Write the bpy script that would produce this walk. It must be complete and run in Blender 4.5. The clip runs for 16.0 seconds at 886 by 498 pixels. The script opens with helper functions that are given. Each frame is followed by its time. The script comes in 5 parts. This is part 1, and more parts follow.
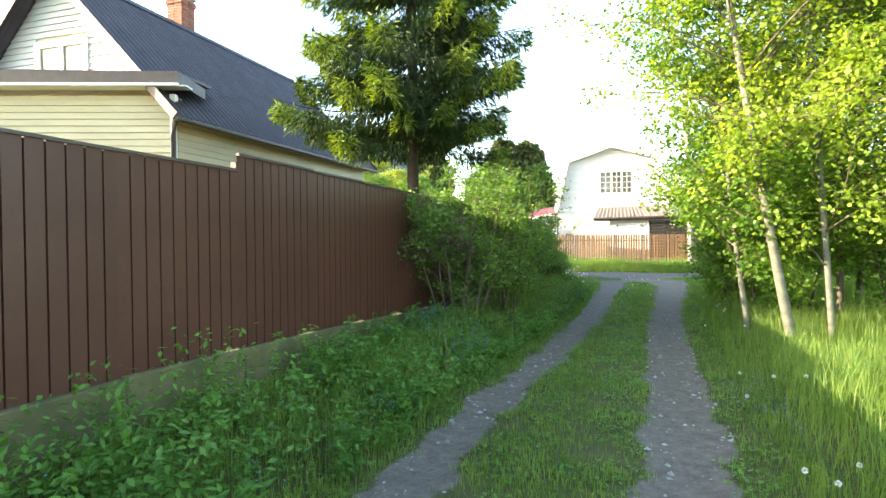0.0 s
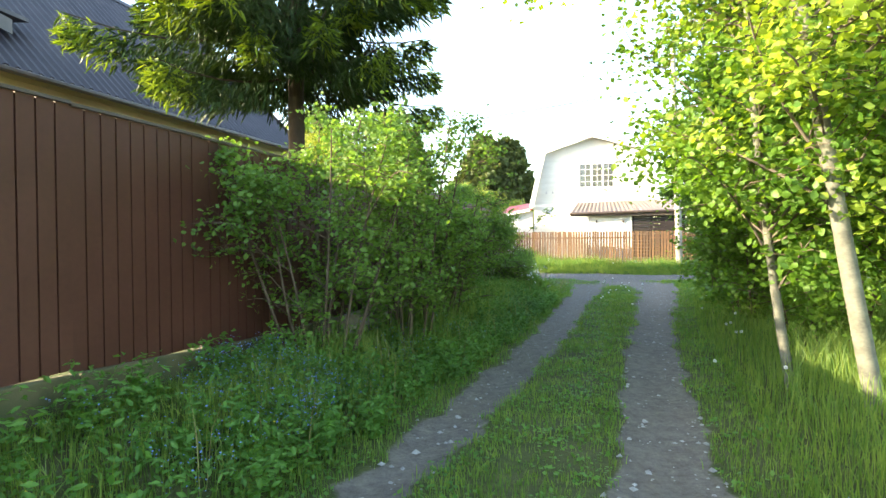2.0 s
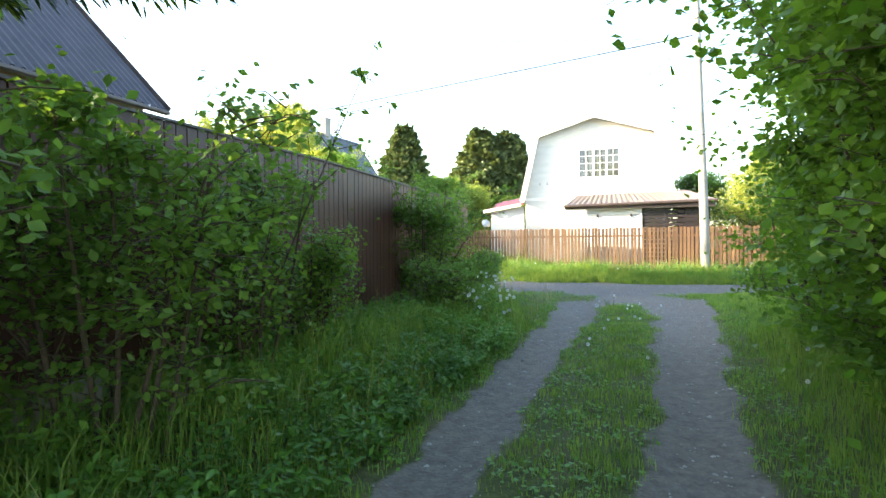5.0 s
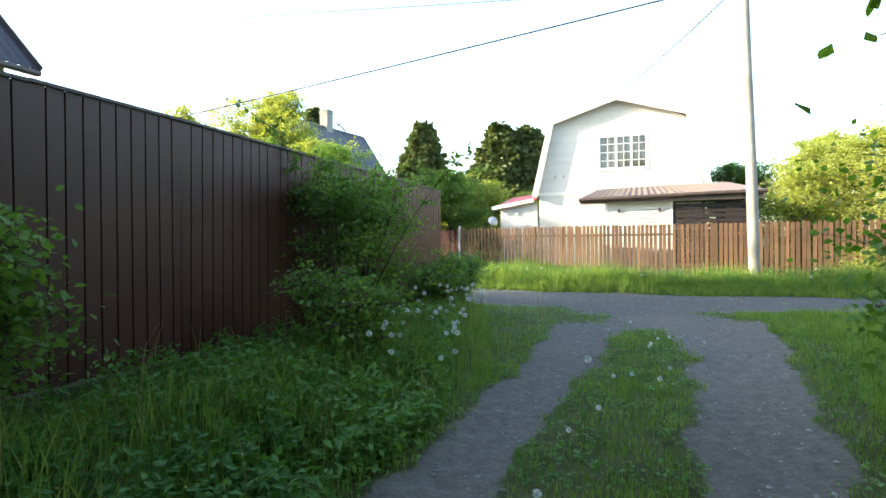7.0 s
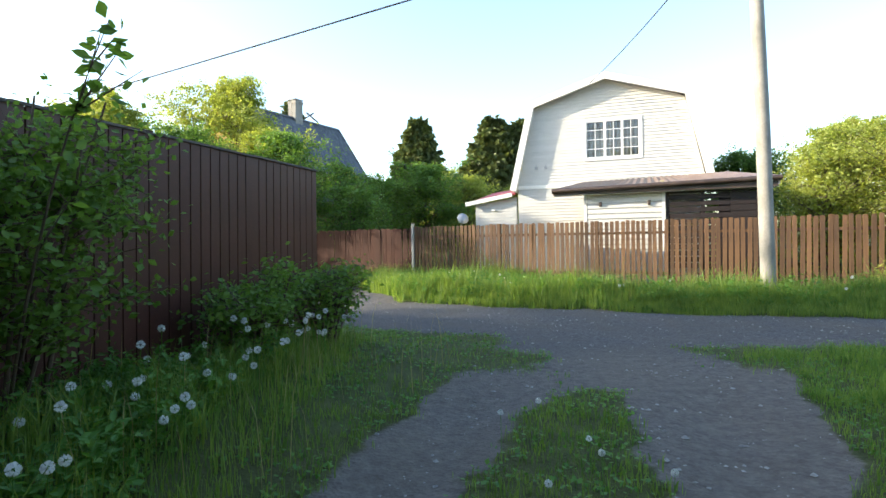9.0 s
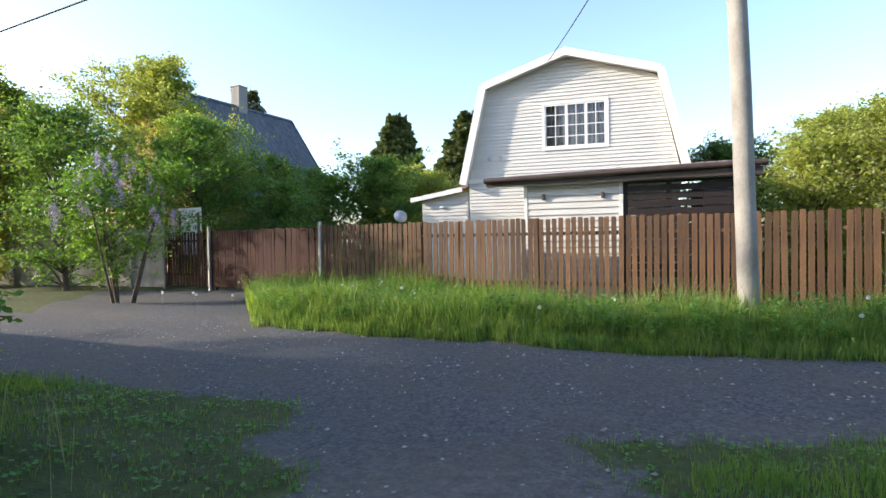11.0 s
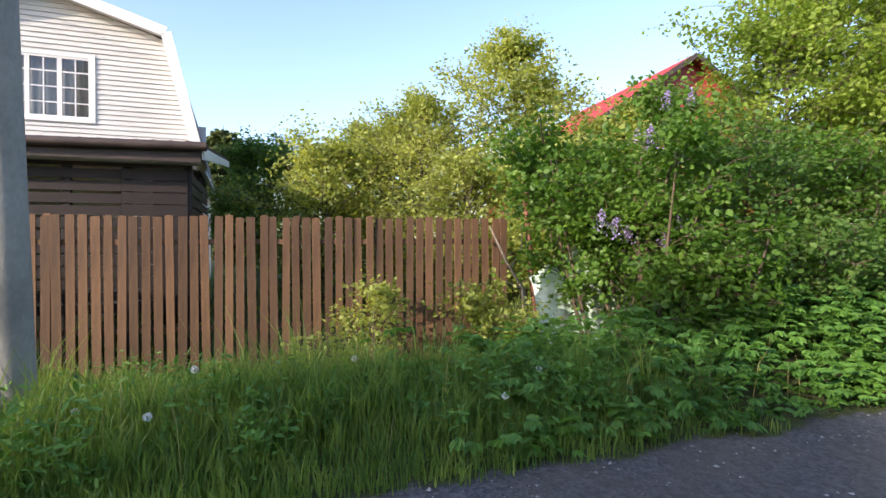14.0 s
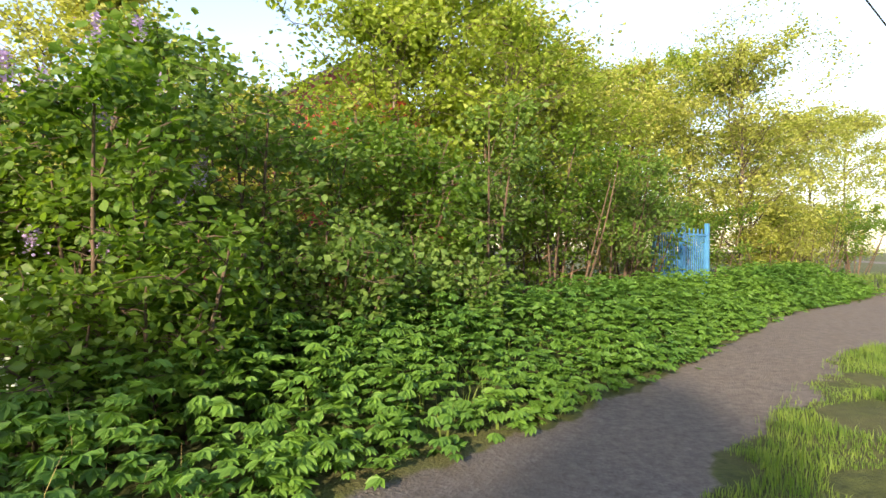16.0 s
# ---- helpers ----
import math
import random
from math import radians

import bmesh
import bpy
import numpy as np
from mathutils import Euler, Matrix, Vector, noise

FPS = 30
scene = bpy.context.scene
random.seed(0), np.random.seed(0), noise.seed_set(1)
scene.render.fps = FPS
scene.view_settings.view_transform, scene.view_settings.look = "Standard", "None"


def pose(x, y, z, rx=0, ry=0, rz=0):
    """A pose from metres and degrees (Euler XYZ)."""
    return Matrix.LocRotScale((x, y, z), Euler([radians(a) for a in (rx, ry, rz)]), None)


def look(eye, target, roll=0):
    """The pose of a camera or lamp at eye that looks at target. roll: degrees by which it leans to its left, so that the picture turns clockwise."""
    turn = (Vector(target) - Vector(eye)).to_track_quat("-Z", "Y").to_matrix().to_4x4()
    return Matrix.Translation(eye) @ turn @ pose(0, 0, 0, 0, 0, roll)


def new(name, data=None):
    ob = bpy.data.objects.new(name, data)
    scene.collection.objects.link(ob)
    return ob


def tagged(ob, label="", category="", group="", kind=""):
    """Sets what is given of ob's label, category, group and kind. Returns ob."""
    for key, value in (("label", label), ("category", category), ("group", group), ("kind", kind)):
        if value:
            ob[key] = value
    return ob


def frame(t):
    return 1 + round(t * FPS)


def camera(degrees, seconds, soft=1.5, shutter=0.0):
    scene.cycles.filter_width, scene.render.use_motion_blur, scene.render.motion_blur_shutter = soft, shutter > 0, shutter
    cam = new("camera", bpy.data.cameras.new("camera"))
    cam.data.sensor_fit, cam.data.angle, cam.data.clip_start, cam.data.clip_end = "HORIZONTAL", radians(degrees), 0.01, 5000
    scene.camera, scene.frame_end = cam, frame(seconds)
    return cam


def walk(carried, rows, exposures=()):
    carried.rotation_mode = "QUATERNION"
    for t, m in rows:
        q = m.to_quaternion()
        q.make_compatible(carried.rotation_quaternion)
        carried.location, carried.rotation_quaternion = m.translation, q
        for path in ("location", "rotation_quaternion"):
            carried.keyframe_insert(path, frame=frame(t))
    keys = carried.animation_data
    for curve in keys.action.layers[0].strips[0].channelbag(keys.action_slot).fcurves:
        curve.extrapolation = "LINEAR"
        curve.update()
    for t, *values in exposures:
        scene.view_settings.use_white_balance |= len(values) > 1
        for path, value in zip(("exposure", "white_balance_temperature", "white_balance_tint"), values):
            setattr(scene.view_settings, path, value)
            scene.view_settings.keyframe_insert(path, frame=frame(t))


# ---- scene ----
cam = camera(78.8, 16.0)
METRES, EYE, TILT, LEAN, TURN = 26.0, 1.63, 0.0, 0.0, 0.0
ROWS = [
    (0.0, 0.0, 0.0, 0.0, -0.01, -1.43, 0.47),
    (0.5, 0.01, 0.0289, -0.0014, -0.61, -1.37, 0.45),
    (1.0, 0.0221, 0.0591, -0.003, -0.96, -1.39, 0.43),
    (1.5, 0.0342, 0.089, -0.0052, -1.24, -1.31, 0.43),
    (2.0, 0.0486, 0.1202, -0.0073, -1.46, -1.34, 0.45),
    (2.5, 0.0604, 0.1505, -0.0086, -1.49, -1.23, 0.47),
    (3.0, 0.0727, 0.1819, -0.009, -1.43, -1.29, 0.42),
    (3.5, 0.0841, 0.2133, -0.0101, -1.14, -1.19, 0.64),
    (4.0, 0.0958, 0.2463, -0.0112, -1.09, -1.25, 0.61),
    (4.5, 0.1049, 0.2762, -0.0118, -0.8, -1.15, 0.6),
    (5.0, 0.1166, 0.3051, -0.0126, -0.64, -1.11, 0.66),
    (7.5, 0.17, 0.4433, -0.0142, 2.71, -1.02, 0.84),
    (8.0, 0.1829, 0.4723, -0.0144, 2.93, -1.05, 0.93),
    (8.5, 0.1966, 0.5009, -0.0148, 3.01, -1.0, 0.98),
    (9.0, 0.2138, 0.5283, -0.0149, 2.71, -1.02, 1.01),
    (11.5, 0.2922, 0.6627, -0.0152, 0.77, -0.99, 0.9),
    (12.0, 0.3114, 0.6869, -0.0157, -1.44, -0.98, 0.91),
    (12.5, 0.3346, 0.7085, -0.0158, -5.44, -0.98, 0.82),
    (13.0, 0.3591, 0.7215, -0.0135, -15.36, -0.91, 0.6),
    (13.5, 0.3875, 0.7295, -0.0123, -24.52, -0.74, 0.34),
    (14.0, 0.4163, 0.7316, -0.0129, -37.32, -0.56, 0.14),
    (14.5, 0.4477, 0.7296, -0.0123, -46.6, -0.56, -0.1),
    (15.0, 0.4764, 0.7247, -0.012, -56.3, -0.32, -0.3),
    (15.5, 0.5072, 0.7184, -0.0109, -60.4, -0.35, -0.41),
    (16.0, 0.5357, 0.7117, -0.011, -64.92, 0.02, -0.27),
]
EXPOSURES = [(0.0, 2.95, 7400, 4), (3.5, 3.1, 7300, 6), (5.0, 3.0, 7000, 6), (7.5, 2.35, 6800, 5), (9.0, 1.95, 6500, 7), (12.5, 1.37, 6050, 17), (14.5, 1.5, 6500, 19), (16.0, 1.8, 7500, 18)]
walk(cam, [(t, pose(0, 0, EYE, TILT, LEAN, TURN) @ pose(METRES * x, METRES * y, METRES * z, 90 + pitch, roll, yaw)) for t, x, y, z, yaw, pitch, roll in ROWS], EXPOSURES)

# ---------- world, sun ----------
SUN_AZ, SUN_EL = Vector((-1.0, -0.05)).normalized(), radians(20.5)
world = bpy.data.worlds.new("sky")
scene.world = world
world.use_nodes = True
wn = world.node_tree
sky = wn.nodes.new("ShaderNodeTexSky")
sky.sky_type, sky.sun_disc = "NISHITA", False
sky.sun_elevation, sky.sun_rotation = SUN_EL, math.atan2(SUN_AZ.x, SUN_AZ.y)
sky.air_density, sky.dust_density, sky.ozone_density = 1.0, 1.2, 1.2
wn.links.new(sky.outputs[0], wn.nodes["Background"].inputs[0])
wn.nodes["Background"].inputs[1].default_value = 0.15
sun = new("sun", bpy.data.lights.new("sun", "SUN"))
sun.data.energy, sun.data.angle, sun.data.color = 3.2, radians(0.6), (1.0, 0.86, 0.66)
sun.matrix_world = look((SUN_AZ.x * 50, SUN_AZ.y * 50, 50 * math.tan(SUN_EL)), (0, 0, 0))

# ---------- materials ----------
def mat(name, rough=0.7, metal=0.0, spec=0.5):
    m = bpy.data.materials.new(name)
    m.use_nodes = True
    b = m.node_tree.nodes["Principled BSDF"]
    b.inputs["Roughness"].default_value, b.inputs["Metallic"].default_value = rough, metal
    b.inputs["Specular IOR Level"].default_value = spec
    return m, m.node_tree, b


def node(nt, kind, **values):
    n = nt.nodes.new(kind)
    for k, v in values.items():
        n.inputs[k.replace("_", " ")].default_value = v
    return n


def noise_tex(nt, scale, detail=4.0, rough=0.55, stretch=None, object_space=True):
    co = nt.nodes.new("ShaderNodeTexCoord")
    mp = nt.nodes.new("ShaderNodeMapping")
    if stretch:
        mp.inputs["Scale"].default_value = stretch
    nt.links.new(co.outputs["Object" if object_space else "Generated"], mp.inputs[0])
    n = node(nt, "ShaderNodeTexNoise", Scale=scale, Detail=detail, Roughness=rough)
    nt.links.new(mp.outputs[0], n.inputs["Vector"])
    return n


def ramp(nt, src, stops):
    r = nt.nodes.new("ShaderNodeValToRGB")
    el = r.color_ramp.elements
    while len(el) < len(stops):
        el.new(0.5)
    for e, (p, c) in zip(el, stops):
        e.position, e.color = p, (*c, 1) if len(c) == 3 else c
    nt.links.new(src, r.inputs[0])
    return r


def mixc(nt, fac, a, b, kind="MIX"):
    m = nt.nodes.new("ShaderNodeMix")
    m.data_type, m.blend_type = "RGBA", kind
    for sock, v in ((m.inputs[0], fac), (m.inputs[6], a), (m.inputs[7], b)):
        if hasattr(v, "links"):
            nt.links.new(v, sock)
        elif isinstance(v, (int, float)):
            sock.default_value = v
        else:
            sock.default_value = (*v, 1)
    return m.outputs[2]


def bump(nt, b, height, strength=0.3, dist=0.01):
    n = node(nt, "ShaderNodeBump", Strength=strength, Distance=dist)
    nt.links.new(height, n.inputs["Height"])
    nt.links.new(n.outputs[0], b.inputs["Normal"])


def plain(name, c1, c2, rough=0.7, scale=3.0, stretch=None, metal=0.0, bumps=0.2, per_object=0.0, spec=0.5, fine=40.0):
    m, nt, b = mat(name, rough, metal, spec)
    n = noise_tex(nt, scale, 5, 0.6, stretch)
    col = ramp(nt, n.outputs[0], [(0.3, c1), (0.7, c2)]).outputs[0]
    n2 = noise_tex(nt, fine, 3, 0.6, stretch)
    col = mixc(nt, 0.25, col, ramp(nt, n2.outputs[0], [(0.3, (0.45, 0.45, 0.45)), (0.7, (1, 1, 1))]).outputs[0], "MULTIPLY")
    if per_object:
        oi = nt.nodes.new("ShaderNodeObjectInfo")
        v = ramp(nt, oi.outputs["Random"], [(0.0, (1 - per_object,) * 3), (1.0, (1, 1, 1))]).outputs[0]
        col = mixc(nt, 1.0, col, v, "MULTIPLY")
    nt.links.new(col, b.inputs["Base Color"])
    if bumps:
        bump(nt, b, n2.outputs[0], bumps, 0.004)
    return m


def leafy(name, dark, mid, light, trans=0.35, rough=0.5, patch=0.6, through_tint=(2.1, 2.0, 0.9)):
    """Leaf: varies leaf by leaf and clump by clump, lets light through."""
    m, nt, b = mat(name, rough, 0, 0.35)
    g = nt.nodes.new("ShaderNodeNewGeometry")
    c = ramp(nt, g.outputs["Random Per Island"], [(0.0, dark), (0.5, mid), (1.0, light)]).outputs[0]
    n = noise_tex(nt, patch, 2)
    c = mixc(nt, 0.55, c, ramp(nt, n.outputs[0], [(0.35, dark), (0.65, light)]).outputs[0])
    nt.links.new(c, b.inputs["Base Color"])
    t = nt.nodes.new("ShaderNodeBsdfTranslucent")
    tc = mixc(nt, 1.0, c, through_tint, "MULTIPLY")
    nt.links.new(tc, t.inputs[0])
    mx = nt.nodes.new("ShaderNodeMixShader")
    mx.inputs[0].default_value = trans
    nt.links.new(b.outputs[0], mx.inputs[1])
    nt.links.new(t.outputs[0], mx.inputs[2])
    nt.links.new(mx.outputs[0], nt.nodes["Material Output"].inputs[0])
    return m


LEAF_BIRCH = leafy("birch leaf", (0.10, 0.165, 0.022), (0.17, 0.255, 0.034), (0.27, 0.35, 0.06), 0.45)
LEAF_ALDER = leafy("alder leaf", (0.05, 0.12, 0.016), (0.085, 0.175, 0.024), (0.14, 0.24, 0.035), 0.42)
LEAF_BUSH = leafy("bush leaf", (0.055, 0.12, 0.028), (0.095, 0.185, 0.038), (0.16, 0.26, 0.055), 0.4, 0.6)
LEAF_WILLOW = leafy("willow leaf", (0.14, 0.185, 0.036), (0.235, 0.285, 0.058), (0.36, 0.39, 0.11), 0.42)
LEAF_HERB = leafy("herb leaf", (0.04, 0.12, 0.022), (0.075, 0.18, 0.03), (0.12, 0.245, 0.04), 0.3)
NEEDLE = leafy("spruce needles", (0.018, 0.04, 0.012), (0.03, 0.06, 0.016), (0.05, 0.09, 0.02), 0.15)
NEEDLE_NEW = leafy("young spruce needles", (0.09, 0.15, 0.02), (0.14, 0.21, 0.025), (0.2, 0.27, 0.03), 0.3)
# lighter copy of NEEDLE: the distant spruces' sunlit olive is put into the colour
NEEDLE_FAR_SUNLIT = leafy("sunlit far spruce needles", (0.04, 0.065, 0.022), (0.085, 0.115, 0.038), (0.16, 0.19, 0.065), 0.15)
GRASS = leafy("grass blade", (0.045, 0.11, 0.024), (0.10, 0.185, 0.036), (0.22, 0.29, 0.07), 0.42, patch=5.0)
GRASS_SHORT = leafy("short grass blade", (0.055, 0.125, 0.022), (0.105, 0.195, 0.034), (0.20, 0.28, 0.065), 0.38, patch=4.0)
STRAW = leafy("dry stalk", (0.2, 0.17, 0.07), (0.32, 0.26, 0.12), (0.4, 0.35, 0.18), 0.2)
BARK = plain("grey brown bark", (0.06, 0.045, 0.035), (0.16, 0.13, 0.1), 0.95, 6, (1, 1, 0.2), bumps=0.8)
BARK_SPRUCE = plain("spruce bark", (0.035, 0.026, 0.02), (0.08, 0.058, 0.045), 0.95, 8, (1, 1, 0.4), bumps=0.8)
BARK_ASPEN = plain("pale aspen bark", (0.07, 0.07, 0.055), (0.2, 0.195, 0.15), 0.85, 5, (1, 1, 1.5), bumps=0.5)
DRY_TWIG = plain("dry red brown twig", (0.11, 0.06, 0.035), (0.26, 0.16, 0.10), 0.9, 10)
TWIG = plain("brown twig", (0.06, 0.04, 0.025), (0.14, 0.1, 0.07), 0.9, 10)
FENCE_METAL = plain("brown coated sheet", (0.066, 0.024, 0.017), (0.092, 0.035, 0.025), 0.4, 1.2, None, 0.0, 0.03, 0.10, 0.35, 25)
PICKET = plain("weathered brown stain", (0.085, 0.042, 0.022), (0.235, 0.125, 0.055), 0.75, 3, (4, 4, 0.6), bumps=0.4, per_object=0.55)
PICKET_DARK = plain("dark red brown paint", (0.034, 0.013, 0.010), (0.062, 0.024, 0.017), 0.75, 3, (4, 4, 0.6), bumps=0.4, per_object=0.3, spec=0.2)
SIDING = plain("white vinyl siding", (0.55, 0.545, 0.52), (0.64, 0.635, 0.61), 0.5, 1.0, (1, 1, 3), bumps=0.05, per_object=0.06)
SIDING_CREAM = plain("cream siding", (0.46, 0.40, 0.25), (0.56, 0.49, 0.32), 0.55, 1.0, (1, 1, 3), bumps=0.05, per_object=0.06)
WHITE = plain("white paint", (0.74, 0.74, 0.72), (0.82, 0.82, 0.8), 0.45, 2, bumps=0.08)
BROWN_TRIM = plain("dark brown trim", (0.045, 0.03, 0.025), (0.08, 0.055, 0.045), 0.5, 4, bumps=0.1)
DARK_SLAT = plain("dark stained slat", (0.012, 0.007, 0.006), (0.025, 0.013, 0.011), 0.6, 4, (1, 1, 6), per_object=0.3)
ROOF_DARK = plain("dark purple brown roof sheet", (0.035, 0.03, 0.04), (0.065, 0.055, 0.065), 0.6, 2.5, bumps=0.3)
ROOF_GREY = plain("weathered grey slate sheet", (0.07, 0.08, 0.10), (0.16, 0.17, 0.19), 0.85, 1.5, (3, 3, 0.4), bumps=0.3, per_object=0.15)
ROOF_TILE = plain("brown metal tile", (0.12, 0.075, 0.06), (0.2, 0.14, 0.115), 0.5, 5, bumps=0.2)
RED_ROOF = plain("red roof sheet", (0.30, 0.03, 0.03), (0.42, 0.06, 0.05), 0.5, 2, bumps=0.1)
BRICK = plain("red brick", (0.28, 0.09, 0.06), (0.4, 0.15, 0.1), 0.85, 8, per_object=0.3)
MORTAR = plain("grey mortar", (0.25, 0.24, 0.22), (0.36, 0.35, 0.33), 0.95, 20)
CONCRETE = plain("grey concrete", (0.2, 0.19, 0.17), (0.36, 0.34, 0.31), 0.9, 2.5, (1, 1, 0.6), bumps=0.5)
OLD_BOARD = plain("mossy old board", (0.055, 0.07, 0.025), (0.15, 0.13, 0.06), 0.95, 4, bumps=0.6, per_object=0.3)
STONE = plain("crushed stone", (0.12, 0.12, 0.12), (0.42, 0.415, 0.40), 0.9, 7, bumps=0.4)
YELLOW_WALL = plain("ochre painted boards", (0.36, 0.22, 0.06), (0.46, 0.29, 0.09), 0.8, 3)
STEEL = plain("galvanised steel", (0.32, 0.33, 0.34), (0.45, 0.46, 0.47), 0.45, 6, None, 0.6, 0.1)
CABLE = plain("black cable", (0.02, 0.02, 0.02), (0.04, 0.04, 0.04), 0.6, 5, bumps=0)
BLUE = plain("blue gate paint", (0.03, 0.16, 0.36), (0.05, 0.24, 0.46), 0.5, 4)
FILM = plain("whitish green plastic sheet", (0.45, 0.6, 0.5), (0.68, 0.78, 0.7), 0.4, 3)
RUST = plain("rusty pipe", (0.16, 0.06, 0.04), (0.28, 0.12, 0.08), 0.85, 8)
CURTAIN = plain("pale curtain", (0.13, 0.125, 0.115), (0.22, 0.21, 0.19), 0.9, 3, (8, 8, 0.5))
DARKROOM = plain("dim interior", (0.02, 0.02, 0.025), (0.04, 0.04, 0.045), 0.9, 3)
LILAC = leafy("lilac floret", (0.35, 0.25, 0.5), (0.5, 0.4, 0.65), (0.65, 0.55, 0.78), 0.3, through_tint=(1, 1, 1))
PINK = leafy("red blossom", (0.5, 0.06, 0.08), (0.6, 0.1, 0.12), (0.7, 0.2, 0.2), 0.3, through_tint=(1, 1, 1))
FLUFF = leafy("dandelion fluff", (0.6, 0.62, 0.6), (0.72, 0.74, 0.72), (0.85, 0.86, 0.84), 0.4, through_tint=(1, 1, 1))
BLUEFLOWER = leafy("forget me not", (0.12, 0.2, 0.5), (0.18, 0.28, 0.6), (0.25, 0.38, 0.7), 0.3, through_tint=(1, 1, 1))
YELLOWFLOWER = leafy("yellow flower", (0.6, 0.5, 0.05), (0.7, 0.6, 0.08), (0.8, 0.7, 0.1), 0.3, through_tint=(1, 1, 1))

glass_m, gnt, gb = mat("window glass", 0.05, 0.0, 0.4)
gb.inputs["Base Color"].default_value = (0.8, 0.86, 0.92, 1)
gb.inputs["Transmission Weight"].default_value = 1.0
gb.inputs["IOR"].default_value = 1.5
GLASS = glass_m


def ground_material():
    m, nt, b = mat("earth and gravel", 0.95, 0, 0.3)
    at = nt.nodes.new("ShaderNodeAttribute")
    at.attribute_name = "gravel"
    n0 = noise_tex(nt, 1.1, 5, 0.65)
    n1 = noise_tex(nt, 11, 6, 0.7)
    n2 = noise_tex(nt, 60, 4, 0.7)
    v = nt.nodes.new("ShaderNodeTexVoronoi")
    v.inputs["Scale"].default_value = 42
    co = nt.nodes.new("ShaderNodeTexCoord")
    nt.links.new(co.outputs["Object"], v.inputs["Vector"])
    grav = ramp(nt, n1.outputs[0], [(0.25, (0.035, 0.036, 0.04)), (0.55, (0.075, 0.076, 0.082)), (0.8, (0.16, 0.16, 0.165))]).outputs[0]
    grav = mixc(nt, 0.5, grav, ramp(nt, v.outputs["Color"], [(0.2, (0.03, 0.03, 0.033)), (0.9, (0.17, 0.17, 0.175))]).outputs[0])
    grav = mixc(nt, ramp(nt, n0.outputs[0], [(0.35, (0, 0, 0)), (0.7, (0.7, 0.7, 0.7))]).outputs[0], grav, (0.095, 0.083, 0.068))
    d2 = nt.nodes.new("ShaderNodeAttribute")
    d2.attribute_name = "dirt"
    grav = mixc(nt, d2.outputs["Fac"], grav, mixc(nt, 0.6, grav, ramp(nt, n1.outputs[0], [(0.3, (0.09, 0.076, 0.062)), (0.7, (0.21, 0.18, 0.15))]).outputs[0]))
    soil = ramp(nt, n1.outputs[0], [(0.3, (0.03, 0.04, 0.012)), (0.7, (0.08, 0.10, 0.025))]).outputs[0]
    soil = mixc(nt, ramp(nt, n0.outputs[0], [(0.45, (0, 0, 0)), (0.75, (0.5, 0.5, 0.5))]).outputs[0], soil, (0.11, 0.09, 0.05))
    ad = nt.nodes.new("ShaderNodeMath")
    ad.operation = "MULTIPLY_ADD"
    nt.links.new(n1.outputs[0], ad.inputs[0])
    ad.inputs[1].default_value = 0.55
    nt.links.new(at.outputs["Fac"], ad.inputs[2])
    mask = ramp(nt, ad.outputs[0], [(0.66, (0, 0, 0)), (0.86, (1, 1, 1))]).outputs[0]
    nt.links.new(mixc(nt, mask, soil, grav), b.inputs["Base Color"])
    sm = nt.nodes.new("ShaderNodeMath")
    sm.operation = "ADD"
    nt.links.new(n2.outputs[0], sm.inputs[0])
    nt.links.new(v.outputs["Distance"], sm.inputs[1])
    bump(nt, b, sm.outputs[0], 0.7, 0.012)
    return m


GROUND = ground_material()

# ---------- mesh helpers ----------
def mesh_np(name, verts, faces, material, smooth=False):
    """A mesh from an (n, 3) array and an (m, k) array of faces, or a list of such arrays."""
    if not isinstance(faces, (list, tuple)):
        faces = [faces]
    me = bpy.data.meshes.new(name)
    verts = np.asarray(verts, dtype=np.float32)
    me.vertices.add(len(verts))
    me.vertices.foreach_set("co", verts.ravel())
    idx = np.concatenate([np.asarray(f, dtype=np.int32).ravel() for f in faces])
    sizes = np.concatenate([np.full(len(f), np.asarray(f).shape[1], dtype=np.int32) for f in faces])
    starts = np.concatenate([[0], np.cumsum(sizes)[:-1]]).astype(np.int32)
    me.loops.add(len(idx))
    me.loops.foreach_set("vertex_index", idx)
    me.polygons.add(len(sizes))
    me.polygons.foreach_set("loop_start", starts)
    me.polygons.foreach_set("loop_total", sizes)
    me.polygons.foreach_set("use_smooth", np.full(len(sizes), bool(smooth)))
    me.update(calc_edges=True)
    me.validate()
    if material:
        me.materials.append(material)
    return me


def empty(name, x, y, z=0.0, turn=0.0, label="", category="", group="", kind=""):
    ob = new(name)
    ob.empty_display_size = 0.2
    ob.matrix_world = pose(x, y, z, 0, 0, turn)
    return tagged(ob, label, category, group, kind)


def hang(name, me, parent, label="", kind=""):
    ob = new(name, me)
    ob.parent = parent
    return tagged(ob, label, kind=kind)


def bm_mesh(name, bm, material, smooth=False):
    me = bpy.data.meshes.new(name)
    bmesh.ops.recalc_face_normals(bm, faces=bm.faces)
    bm.to_mesh(me)
    bm.free()
    me.polygons.foreach_set("use_smooth", np.full(len(me.polygons), bool(smooth)))
    me.materials.append(material)
    return me


def part(name, bm, material, parent, label="", smooth=False):
    return hang(name, bm_mesh(name, bm, material, smooth), parent, label)


